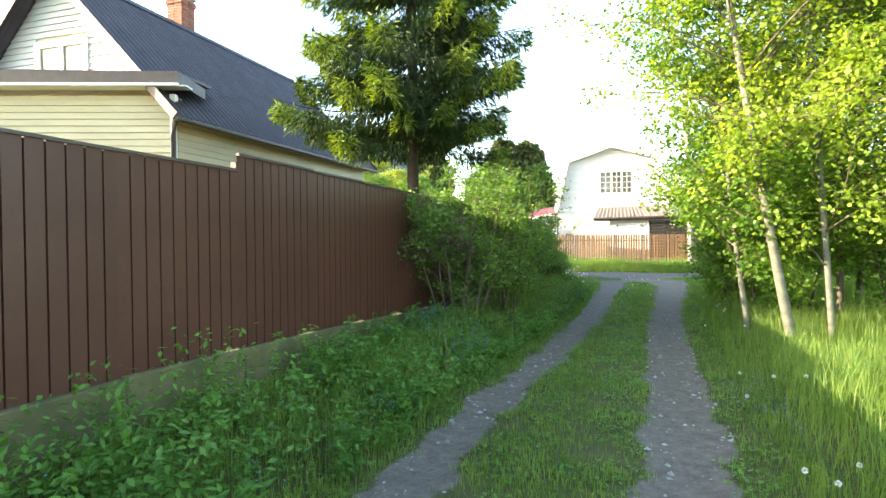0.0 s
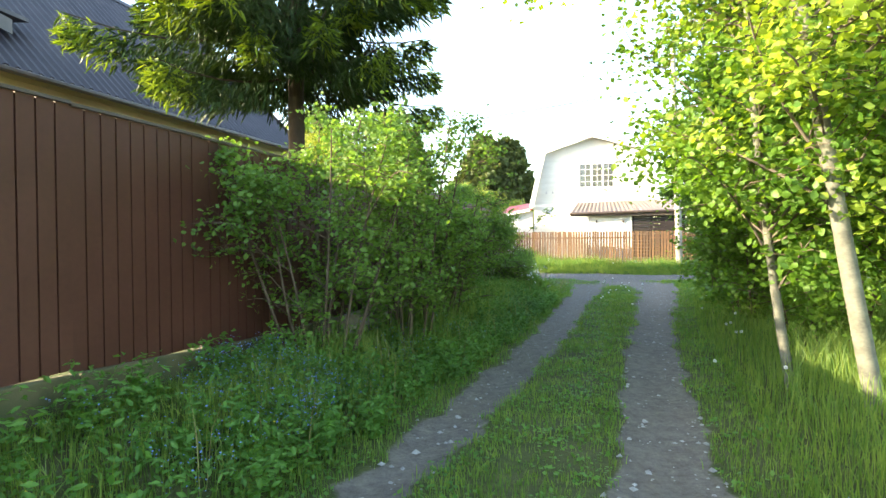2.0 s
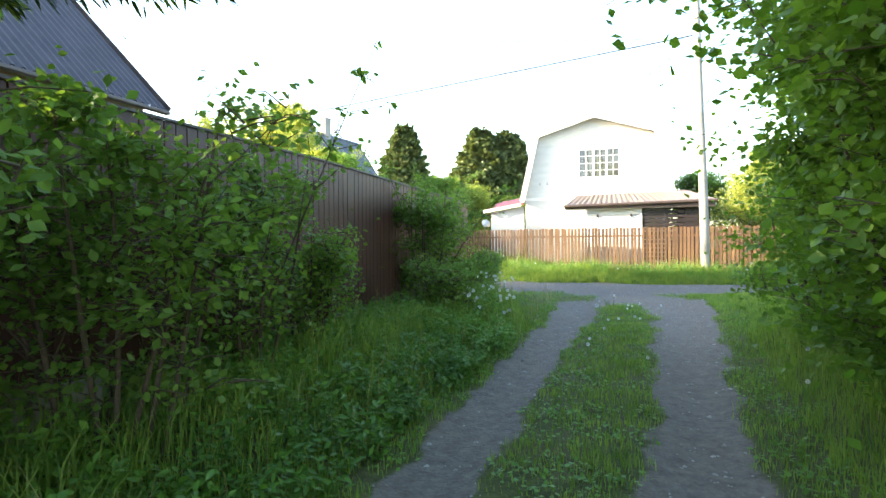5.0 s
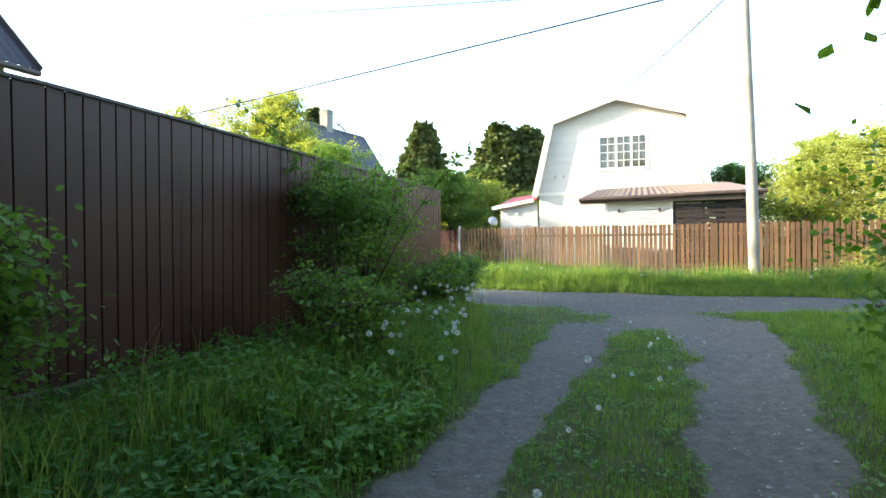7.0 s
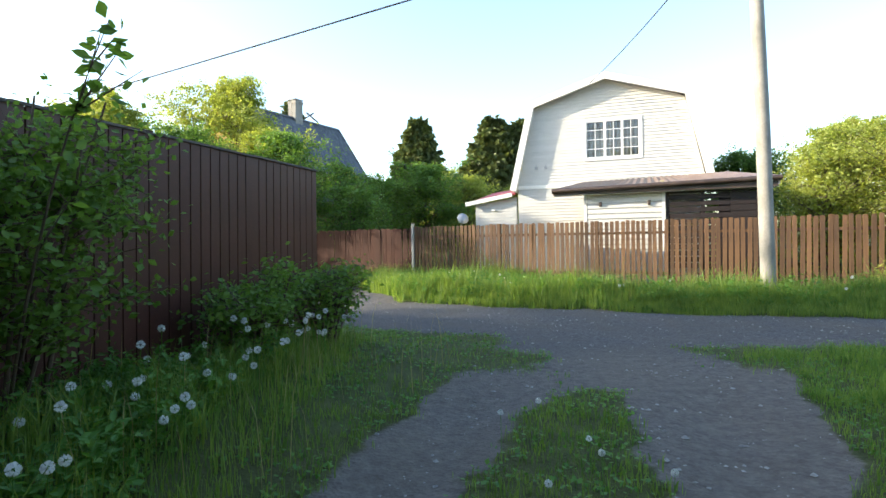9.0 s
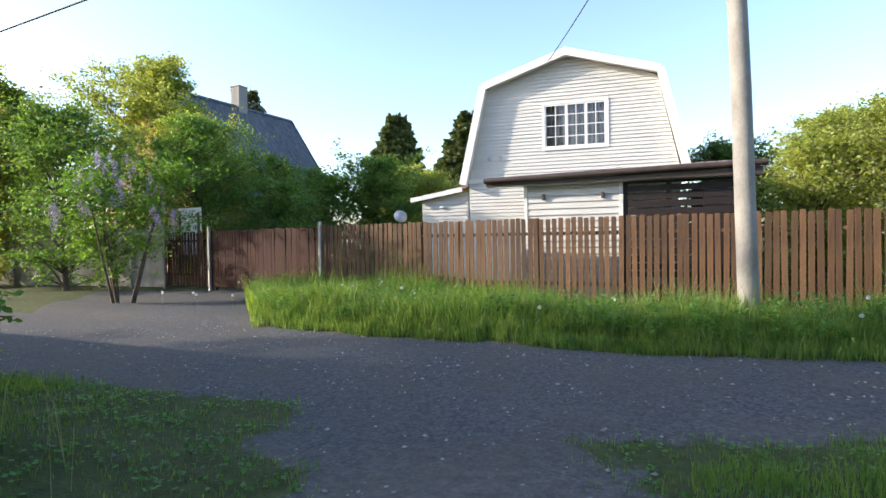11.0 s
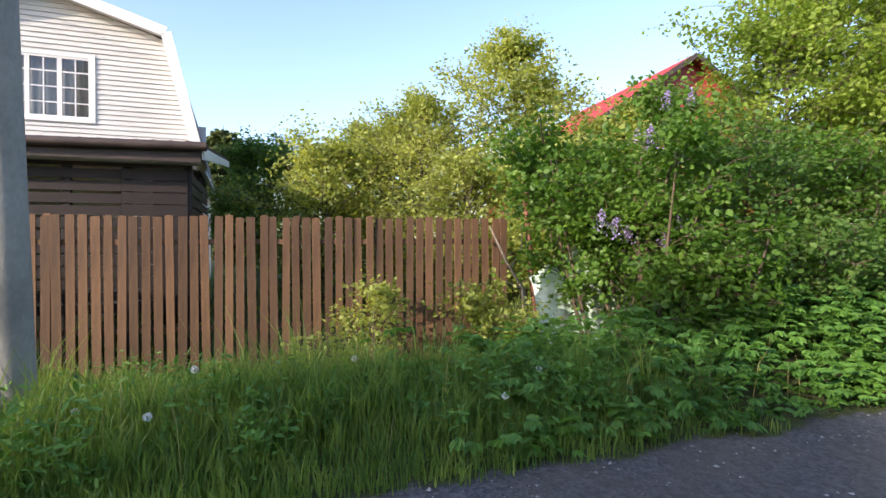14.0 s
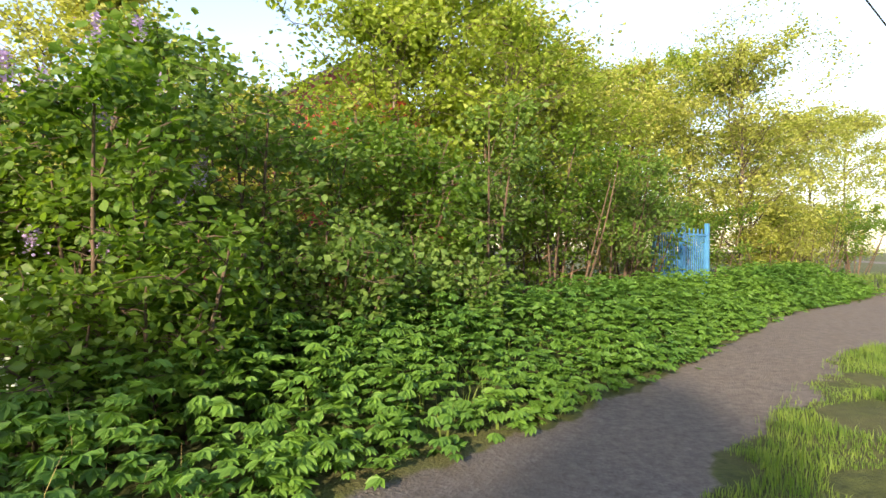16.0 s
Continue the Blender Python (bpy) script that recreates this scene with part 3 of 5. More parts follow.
def metal_fence():
    label = "dark brown profiled sheet-metal fence on a mossy plinth"
    fence = empty("metal_fence", FA.x, FA.y, 0, FTURN, label, "fence")
    W = 1.1
    near_end = -13.8
    far_end = (FB - FA).length
    count = int(round((far_end - near_end) / W))
    W = (far_end - near_end) / count
    step_at = -4.24
    tall = sheet(W, 1.84)
    for i in range(count):
        s = near_end + i * W
        mid = s + W / 2
        top = np.interp(mid, [-14, step_at, step_at + 0.01, 0, 6.8, 12.85], [2.22, 2.17, 2.31, 2.25, 2.22, 2.09])
        low = np.interp(mid, [-14, -4.3, -2.4, 0.3, 7.6, 9.7, 12.85], [0.9, 0.72, 0.64, 0.49, 0.36, 0.22, 0.22])
        tall_z = Matrix.Diagonal((1, 1, (top - low) / 1.84, 1))
        p = hang("panel", tall, fence)
        slope = (np.interp(s + W, [-14, 0, 6.8, 12.85], [2.33, 2.25, 2.22, 2.06]) - np.interp(s, [-14, 0, 6.8, 12.85], [2.33, 2.25, 2.22, 2.06])) / W
        at = pose(s, 0, top - slope * W / 2, 0, -math.degrees(math.atan(slope)), 0)
        p.matrix_basis = at @ pose(0, 0, low - top) @ tall_z
        bm = boxes((0, W - 0.001, -0.022, 0.012, 0.002, 0.022))
        c = part("cap_strip", bm, BROWN_TRIM, fence)
        c.matrix_basis = at
        bm = boxes((0.0, 0.06, 0.026, 0.086, -0.5, 1.8), bevel=0.004)
        part("post", bm, BROWN_TRIM, fence).matrix_basis = pose(s + 0.02, 0.0, top - 1.84)
        bm = boxes((0, W - 0.006, -0.06, 0.02, -0.62, -0.012), bevel=0.01)
        steep = (np.interp(mid + 0.5, [-14, -4.3, -2.4, 0.3, 7.6, 9.7, 12.85], [0.9, 0.72, 0.64, 0.49, 0.36, 0.22, 0.22]) - low) / 0.5
        part("plinth_board", bm, OLD_BOARD, fence).matrix_basis = pose(s, 0.0, low + 0.02 - steep * W / 2, 0, -math.degrees(math.atan(steep)), 0)
    # the short return along the road
    back = empty("metal_fence", FB.x, FB.y, 0, 157.5, "dark brown profiled sheet-metal fence along the road", "fence")
    for i in range(9):
        p = hang("panel", tall, back)
        p.matrix_basis = pose(0.06 + i * 1.153, 0, 0.26)
        part("cap_strip", boxes((0, 1.15, -0.018, 0.012, 1.842, 1.857)), BROWN_TRIM, back).matrix_basis = p.matrix_basis
        part("post", boxes((0, 0.06, 0.026, 0.086, -0.5, 1.8), bevel=0.004), BROWN_TRIM, back).matrix_basis = p.matrix_basis


metal_fence()


# ---------- the picket fence across the road ----------
PA, PB = Vector((4.03, 28.88, 0)), Vector((15.55, 23.9, 0))
PDIR = (PB - PA).normalized()
PTURN = math.degrees(math.atan2(PDIR.y, PDIR.x))


def picket_mesh(h, w, t, slant, material):
    bm = prism([(-w / 2, 0), (w / 2, 0), (w / 2, h), (0, h + slant), (-w / 2, h)], -t / 2, t / 2)
    return bm_mesh("picket", bm, material)


def picket_fence(name, a, b, top0, top1, low0, low1, material, label, pitch=0.118, w=0.088, seed=3):
    rng = random.Random(seed)
    d = b - a
    L = d.length
    fence = empty(name, a.x, a.y, 0, math.degrees(math.atan2(d.y, d.x)), label, "fence")
    kinds = [picket_mesh(1.0, w + rng.uniform(-0.008, 0.008), 0.02, rng.uniform(0.0, 0.006), material) for _ in range(5)]
    n = int(L / pitch)
    for i in range(n):
        s = (i + 0.5) * L / n
        k = s / L
        lo = low0 + (low1 - low0) * k + rng.uniform(-0.02, 0.015)
        hi = top0 + (top1 - top0) * k + rng.uniform(-0.018, 0.018)
        p = hang("picket", kinds[rng.randrange(5)], fence)
        p.matrix_basis = pose(s + rng.uniform(-0.006, 0.006), -0.03, lo, rng.uniform(-0.5, 0.5), rng.uniform(-0.7, 0.7), rng.uniform(-2, 2)) @ Matrix.Diagonal((1, 1, hi - lo, 1))
    posts = max(2, int(round(L / 2.5)) + 1)
    for i in range(posts):
        s = 0.04 + (L - 0.08) * i / (posts - 1)
        bm = boxes((-0.035, 0.035, 0.03, 0.10, -0.6, 1.62), bevel=0.006)
        part("post", bm, material, fence).matrix_basis = pose(s, 0, 0)
    for zz in (0.38, 1.32):
        for i in range(posts - 1):
            s0 = 0.04 + (L - 0.08) * i / (posts - 1)
            s1 = 0.04 + (L - 0.08) * (i + 1) / (posts - 1)
            part("rail", boxes((s0 + 0.002, s1 - 0.002, -0.018, 0.028, zz - 0.03, zz + 0.03), bevel=0.004), material, fence)
    return fence


# ---------- houses ----------
def lap_boards(parent, outline, z0, z1, material, pitch=0.115, y=0.0, holes=(), name="siding_board"):
    """Lapped boards on a wall in x, z; outline(z) gives its two ends; the face is towards -y."""
    z = z0
    while z < z1 - 0.02:
        zt = min(z + pitch, z1)
        a0, b0 = outline(z)
        a1, b1 = outline(zt)
        a0, a1, b0, b1 = a0, max(a0, a1), b0, min(b0, b1)
        spans = [(a0, a1, b0, b1)]
        for hx0, hx1, hz0, hz1 in holes:
            if z < hz1 - 0.01 and zt > hz0 + 0.01:
                nxt = []
                for s0, s1, e0, e1 in spans:
                    if s0 < hx0 < e0:
                        nxt.append((s0, s1, hx0, hx0))
                    if s0 < hx1 < e0:
                        nxt.append((hx1, hx1, e0, e1))
                    if e0 <= hx0 or s0 >= hx1:
                        nxt.append((s0, s1, e0, e1))
                spans = nxt
        for s0, s1, e0, e1 in spans:
            if min(e0, e1) - max(s0, s1) < 0.02:
                continue
            v = [(s0, y - 0.03, z + 0.006), (e0, y - 0.03, z + 0.006), (e1, y - 0.004, zt), (s1, y - 0.004, zt),
                 (s0, y, z + 0.006), (e0, y, z + 0.006), (e1, y, zt), (s1, y, zt)]
            f = [(0, 1, 2, 3), (5, 4, 7, 6), (4, 5, 1, 0), (3, 2, 6, 7), (4, 0, 3, 7), (1, 5, 6, 2)]
            hang(name, mesh_np("board", v, np.array(f), material), parent)
        z = zt


def window(parent, x0, x1, z0, z1, y, cols, rows, frame_m, curtain=True, trim=0.09, name="window", splits=(0.36, 0.68)):
    w = empty(name, 0, 0)
    w.parent = parent
    part("frame", boxes((x0 - trim, x0, y - 0.045, y + 0.05, z0 - trim, z1 + trim), (x1, x1 + trim, y - 0.045, y + 0.05, z0 - trim, z1 + trim),
                        (x0, x1, y - 0.045, y + 0.05, z1, z1 + trim), (x0, x1, y - 0.06, y + 0.05, z0 - trim, z0)), frame_m, w)
    edges = [x0] + [x0 + (x1 - x0) * s for s in splits] + [x1]
    for i in range(len(edges) - 1):
        a, b = edges[i], edges[i + 1]
        part("sash", boxes((a + 0.003, a + 0.045, y - 0.03, y + 0.02, z0 + 0.003, z1 - 0.003), (b - 0.045, b - 0.003, y - 0.03, y + 0.02, z0 + 0.003, z1 - 0.003),
                           (a + 0.045, b - 0.045, y - 0.03, y + 0.02, z0 + 0.003, z0 + 0.05), (a + 0.045, b - 0.045, y - 0.03, y + 0.02, z1 - 0.05, z1 - 0.003)), frame_m, w)
        bars = [((a + b) / 2 - 0.012, (a + b) / 2 + 0.012, y - 0.024, y + 0.004, z0 + 0.05, z1 - 0.05)] if cols else []
        bars += [(a + 0.045, b - 0.045, y - 0.022, y + 0.006, z0 + (z1 - z0) * k / rows - 0.012, z0 + (z1 - z0) * k / rows + 0.012) for k in range(1, rows)]
        if bars:
            part("lattice", boxes(*bars), frame_m, w)
        part("pane", boxes((a + 0.046, b - 0.046, y + 0.007, y + 0.011, z0 + 0.05, z1 - 0.05)), GLASS, w).visible_shadow = False
    if curtain:
        n = 60
        xs = np.linspace(x0 + 0.03, x1 - 0.03, n)
        v = [(x, y + 0.16 + 0.02 * math.sin(i * 1.3), z) for z in (z0, z1) for i, x in enumerate(xs)]
        hang("curtain", mesh_np("curtain", v, np.array([(i, i + 1, n + i + 1, n + i) for i in range(n - 1)]), CURTAIN, True), w)
    part("interior", boxes((x0 - 0.02, x1 + 0.02, y + 0.5, y + 0.52, z0 - 0.02, z1 + 0.02)), DARKROOM, w)
    return w


def corrugated(name, p00, du, dv, nu, amp, material, parent, thick=0.02, along=20, label=""):
    """A roof sheet from the corner p00 along du (waves run across it) and dv."""
    p00, du, dv = Vector(p00), Vector(du), Vector(dv)
    nrm = du.cross(dv).normalized()
    if nrm.z < 0:
        nrm = -nrm
    n = nu * 6 + 1
    top = []
    for j in range(2):
        for i in range(n):
            top.append(p00 + du * (i / (n - 1)) + dv * j + nrm * (amp * math.sin(2 * math.pi * i / 6)))
    low = [p - nrm * thick for p in top]
    v = [tuple(p) for p in top + low]
    f = [(i, i + 1, n + i + 1, n + i) for i in range(n - 1)] + [(2 * n + i, 3 * n + i, 3 * n + i + 1, 2 * n + i + 1) for i in range(n - 1)]
    f += [(i, 2 * n + i, 2 * n + i + 1, i + 1) for i in range(n - 1)]
    return hang(name, mesh_np(name, v, np.array(f), material), parent, label)


def slab(name, pts, thick, material, parent, label=""):
    """A flat plate on three or four points, thick downwards."""
    bm = bmesh.new()
    a = [bm.verts.new(p) for p in pts]
    b = [bm.verts.new((p[0], p[1], p[2] - thick)) for p in pts]
    bm.faces.new(a)
    bm.faces.new(b[::-1])
    n = len(pts)
    for i in range(n):
        bm.faces.new((a[i], b[i], b[(i + 1) % n], a[(i + 1) % n]))
    return part(name, bm, material, parent, label)


def bar(name, a, b, w, h, material, parent, label=""):
    """A straight bar between two points, w wide and h high."""
    a, b = Vector(a), Vector(b)
    d = b - a
    bm = boxes((0, d.length, -w / 2, w / 2, -h / 2, h / 2))
    o = part(name, bm, material, parent, label)
    q = d.to_track_quat("X", "Z")
    o.matrix_basis = Matrix.Translation(a) @ q.to_matrix().to_4x4()
    return o


def white_house():
    """x runs along the front, from under the apex; y goes back."""
    H = empty("house", 10.79, 34.47, 0, -16.5, "white gambrel-roofed house with lapped siding and a lean-to", "house")

    def outline(z):
        if z < 3.3:
            return (-3.35, 3.35)
        if z < 6.3:
            k = (z - 3.3) / 3.0
            return (-3.42 + 0.66 * k, 3.42 - 0.66 * k)
        k = (z - 6.3) / 0.86
        return (-2.76 * (1 - k), 2.76 * (1 - k))
    D = 10.0
    shell = boxes((-3.35, -3.2, 0.1, D, -0.3, 3.3), (3.2, 3.35, 0.1, D, -0.3, 3.3), (-3.2, 3.2, D - 0.15, D, -0.3, 6.2))
    part("wall", shell, SIDING, H)
    wx0, wx1, wz0, wz1 = -0.72, 1.22, 4.22, 5.64
    pieces = [[(-3.35, -0.3), (-0.8, -0.3), (-0.8, 6.88), (-2.74, 6.28), (-3.35, 3.3)],
              [(1.3, -0.3), (3.35, -0.3), (3.35, 3.3), (2.74, 6.28), (1.3, 6.72)],
              [(-0.8, 5.72), (1.3, 5.72), (1.3, 6.72), (0, 7.12), (-0.8, 6.88)],
              [(-0.8, -0.3), (1.3, -0.3), (1.3, 4.14), (-0.8, 4.14)]]
    for p in pieces:
        part("gable_wall", prism(p, 0.0, 0.1), SIDING, H)
    lap_boards(H, outline, 0.0, 7.15, SIDING, 0.118, 0.0, [(wx0 - 0.09, wx1 + 0.09, wz0 - 0.09, wz1 + 0.09)])
    window(H, wx0, wx1, wz0, wz1, 0.0, True, 4, WHITE)
    part("belt_board", boxes((-3.5, 3.5, -0.05, -0.02, 3.16, 3.3)), WHITE, H)
    for s in (-0.965, 1):
        lo, br, ap = (s * 3.62, 3.14), (s * 2.84, 6.4), (0, 7.26)
        for n, (p, q) in (("lower_roof", (lo, br)), ("upper_roof", (br, ap))):
            corrugated(n, (p[0], -0.35, p[1]), (0, D + 0.6, 0), (q[0] - p[0], 0, q[1] - p[1]), 50, 0.015, ROOF_DARK, H)
            dx, dz = q[0] - p[0], q[1] - p[1]
            bar("verge_board", (p[0], -0.38, p[1] - 0.03), (q[0], -0.38, q[1] - 0.03), 0.04, 0.24, WHITE, H)
            # the soffit between the verge and the wall
            slab("soffit", [(p[0] * 0.975, -0.355, p[1] - 0.06), (q[0] * 0.975, -0.355, q[1] - 0.09), (q[0] * 0.975, -0.025, q[1] - 0.09), (p[0] * 0.975, -0.025, p[1] - 0.06)], 0.015, WHITE, H)
        part("eave_gutter", boxes((s * 3.62 - 0.06, s * 3.62 + 0.06, -0.35, D + 0.35, 3.08, 3.18), bevel=0.02), WHITE, H)
    part("ridge_ornament", boxes((-0.06, 0.06, -0.39, -0.29, 7.26, 7.38), bevel=0.02), WHITE, H)
    for x in (-2.62, -2.25):
        part("floodlight", boxes((x - 0.05, x + 0.05, -0.12, -0.02, 3.92, 4.02), (x - 0.01, x + 0.01, -0.05, -0.01, 3.98, 4.1)), STEEL, H)
    return H


LEAN_D = 7.0


def lean_to():
    """The front annex with its tiled lean-to roof and the slatted porch."""
    A = empty("annex", 7.92, 27.93, 0, -18, "cream-sided annex with brown tiled lean-to roof and slatted porch", "annex")
    # walls: a room, x 0.65..2.55 in front, then the open slatted porch to x 4.75
    part("wall", boxes((0.66, 2.55, 0.0, 0.1, -0.3, 2.3), (0.66, 0.76, 0.1, 7.0, -0.3, 2.45), (2.45, 2.55, 0.1, 7.0, -0.3, 2.6)), SIDING_CREAM, A)
    lap_boards(A, lambda z: (0.72, 2.5), 0.0, 2.28, SIDING, 0.13, 0.0)
    for x in (0.64, 2.5):
        part("corner_board", boxes((x, x + 0.07, -0.03, 0.0, -0.25, 2.3)), WHITE, A)
    for x in (1.05, 2.2):
        part("wall_lamp", boxes((x - 0.035, x + 0.035, -0.08, -0.018, 2.0, 2.12), bevel=0.012), BROWN_TRIM, A)
    part("porch_back", boxes((3.98, 4.7, 2.2, 2.25, 0.0, 2.4)), DARK_SLAT, A)
    for x in (2.57, 3.35, 4.0, 4.68):
        part("porch_post", boxes((x, x + 0.09, 0.02, 0.11, -0.3, 2.38), bevel=0.006), DARK_SLAT, A)
    z = 0.45
    while z < 2.3:
        part("slat", boxes((2.66, 3.98, 0.0, 0.02, z, z + 0.115)), DARK_SLAT, A)
        part("slat", boxes((3.982, 4.72, 0.0, 0.02, z, z + 0.14)), DARK_SLAT, A)
        z += 0.15
    # tiled roof sloping up to the house wall
    n = 26
    for i in range(n):
        x0 = -0.1 + 5.0 * i / n
        corrugated("roof_sheet", (x0, -0.25, 2.46 + 0.1 * i / n), (5.0 / n, 0, 0.004), (0, LEAN_D + 0.25, 0.88), 1, 0.02, ROOF_TILE, A)
    part("fascia", boxes((-0.1, 4.9, -0.262, -0.235, 2.31, 2.435)), BROWN_TRIM, A)
    g = Tubes()
    g.add([(-0.12, -0.31, 2.42), (4.97, -0.31, 2.50)], [0.06, 0.06], 10)
    hang("gutter", g.mesh("gutter", BROWN_TRIM), A)
    part("soffit", boxes((-0.1, 4.9, -0.23, 0.0, 2.3, 2.31)), WHITE, A)
    bar("end_board", (4.925, -0.25, 2.42), (4.925, LEAN_D, 3.3), 0.03, 0.14, WHITE, A)
    part("slat_side", boxes(*[(4.74, 4.76, 0.12, 2.6, 0.45 + k * 0.15, 0.57 + k * 0.15) for k in range(12)]), DARK_SLAT, A, "dark horizontal slats")
    # low white wing to the side
    B = empty("side_wing", 10.79, 34.4, 0, -16.5, "low white sided wing with red lean-to roof and white edge board", "annex")
    part("wall", prism([(-5.2, -0.3), (-3.47, -0.3), (-3.47, 2.9), (-5.2, 2.62)], 0.25, 0.35), SIDING, B)
    part("wall", boxes((-5.2, -5.1, 0.35, 4.2, -0.3, 2.62)), SIDING, B)
    lap_boards(B, lambda z: (-5.18 + max(0, (z - 2.55) * 6.0), -3.5), 0.0, 2.85, SIDING, 0.13, 0.25)
    slab("roof", [(-5.5, 0.0, 2.7), (-3.5, 0.0, 3.03), (-3.5, 4.5, 3.75), (-5.5, 4.5, 3.45)], 0.05, RED_ROOF, B)
    bar("verge_board", (-5.55, -0.02, 2.66), (-3.62, -0.02, 2.98), 0.03, 0.16, WHITE, B)
    part("lamp", boxes((-4.5, -4.36, 0.14, 0.22, 2.35, 2.43), bevel=0.01), WHITE, B)


def gable_house(name, x, y, turn, w, length, eave, ridge, label, wall_m, roof_m, over=0.35, sheet_w=1.0, bell=0.0):
    """x across, ridge along y from 0."""
    H = empty(name, x, y, 0, turn, label, "house")
    hw = w / 2
    part("wall", boxes((-hw, -hw + 0.12, 0.12, length, -0.3, eave)), wall_m, H)
    part("wall", boxes((hw - 0.12, hw, 0.12, length, -0.3, eave)), wall_m, H)
    for yy in (0.0, length):
        part("gable_wall", prism([(-hw, -0.3), (hw, -0.3), (hw, eave), (0, ridge - 0.12), (-hw, eave)], yy, yy + 0.12), wall_m, H)
    slope = (ridge - eave) / hw
    for s in (-1, 1):
        ex, ez = s * (hw + over), eave - slope * over * 0.9
        n = max(1, int((length + 0.8) / sheet_w))
        for i in range(n):
            y0 = -0.4 + (length + 0.8) * i / n
            corrugated("roof_sheet", (ex, y0, ez), (0, (length + 0.8) / n, 0), (-ex, 0, ridge - ez), 6, 0.02, roof_m, H)
        part("eave_gutter", boxes((ex - 0.06, ex + 0.06, -0.4, length + 0.4, ez - 0.1, ez - 0.02), bevel=0.02), BROWN_TRIM, H)
        for yy in (-0.42, length + 0.4):
            bar("verge_board", (ex, yy, ez - 0.02), (0, yy, ridge - 0.02), 0.03, 0.16, BROWN_TRIM, H)
    part("ridge_cap", prism([(-0.14, ridge - 0.1), (0, ridge + 0.05), (0.14, ridge - 0.1), (0, ridge + 0.01)], -0.4, length + 0.4), roof_m, H)
    return H


def chimney(x, y, z0, z1, w, turn, brick_m, label, courses=True):
    C = empty("chimney", x, y, 0, turn, label, "chimney")
    h = w / 2
    part("core", boxes((-h + 0.015, h - 0.015, -h + 0.015, h - 0.015, z0, z1)), MORTAR, C)
    me = bm_mesh("brick", boxes((0, 0.24, 0, 0.02, 0, 0.065), bevel=0.004), brick_m)
    if courses:
        z, k = z0, 0
        while z < z1 - 0.07:
            out = 0.03 if z > z1 - 0.24 else 0.0
            for side in range(4):
                nb = int(w / 0.25)
                for b in range(nb):
                    o = hang("brick", me, C)
                    o.matrix_basis = pose(0, 0, 0, 0, 0, 90 * side) @ pose(-h - out + b * (w + 2 * out) / nb, -h - out, z) @ Matrix.Diagonal(((w + 2 * out) / nb / 0.25, 1, 1, 1))
            z += 0.077
            k += 1
    part("cap", boxes((-h - 0.04, h + 0.04, -h - 0.04, h + 0.04, z1, z1 + 0.06), bevel=0.01), MORTAR, C)
    return C


white_house()
lean_to()

# the cream house behind the sheet fence
h1 = gable_house("house", -8.05, 11.49, -17, 6.0, 8.3, 4.25, 7.35, "cream-sided house with white gable and steep dark sheet roof", SIDING_CREAM, ROOF_DARK)
lap_boards(h1, lambda z: (-3.0 + max(0.0, (z - 4.25) / 1.033), 3.0 - max(0.0, (z - 4.25) / 1.033)), 4.6, 7.2, SIDING, 0.13, -0.002, [(-0.67, 0.81, 4.86, 5.82)])
window(h1, -0.58, 0.72, 4.95, 5.73, -0.01, False, 1, WHITE, name="window", splits=(0.5,))
for zz in range(30):
    part("siding_board", prism([(3.0, 0.2 + zz * 0.13), (3.018, 0.2 + zz * 0.13), (3.004, 0.325 + zz * 0.13), (3.0, 0.325 + zz * 0.13)], 0.0, 8.3), SIDING_CREAM, h1)
chimney(-7.35, 15.4, 6.3, 8.35, 0.5, -17, BRICK, "tall red brick chimney with a stepped cap")


def veranda():
    V = empty("veranda", -4.95, 10.35, 0, 2, "cream-sided veranda with a dark overhanging flat roof and white gutter", "veranda")
    part("wall", boxes((-6.4, -0.25, 0.25, 0.37, -0.2, 4.4), (-0.37, -0.25, 0.37, 1.2, -0.2, 4.4)), SIDING_CREAM, V)
    lap_boards(V, lambda z: (-6.4, -0.33), 0.3, 4.3, SIDING_CREAM, 0.13, 0.25)
    part("corner_board", boxes((-0.33, -0.22, 0.2, 0.32, -0.2, 4.42)), WHITE, V)
    slab("roof", [(-6.6, -0.05, 4.86), (-0.06, -0.05, 4.78), (-0.06, 1.6, 4.95), (-6.6, 2.6, 5.2)], 0.06, ROOF_DARK, V)
    part("fascia", boxes((-6.6, -0.04, -0.07, -0.045, 4.56, 4.78), (-0.065, -0.04, -0.045, 1.2, 4.56, 4.78)), BROWN_TRIM, V)
    part("gutter_edge", boxes((-6.6, -0.02, -0.12, -0.071, 4.5, 4.55)), WHITE, V)
    part("soffit", boxes((-6.6, 0.1, -0.04, 0.24, 4.5, 4.53)), WHITE, V)
    t = Tubes()
    t.add([(-0.08, 0.0, 4.05), (-0.2, 0.1, 3.8), (-0.25, 0.16, 3.6), (-0.25, 0.16, 0.3)], [0.05] * 4, 8)
    hang("downpipe", t.mesh("downpipe", BROWN_TRIM), V)
    t = Tubes()
    t.add([(-4.6, -0.05, 4.1), (-4.3, 0.05, 3.85), (-3.9, 0.14, 3.75), (-3.9, 0.14, 0.3)], [0.05] * 4, 8)
    hang("downpipe", t.mesh("downpipe", BROWN_TRIM), V)


veranda()

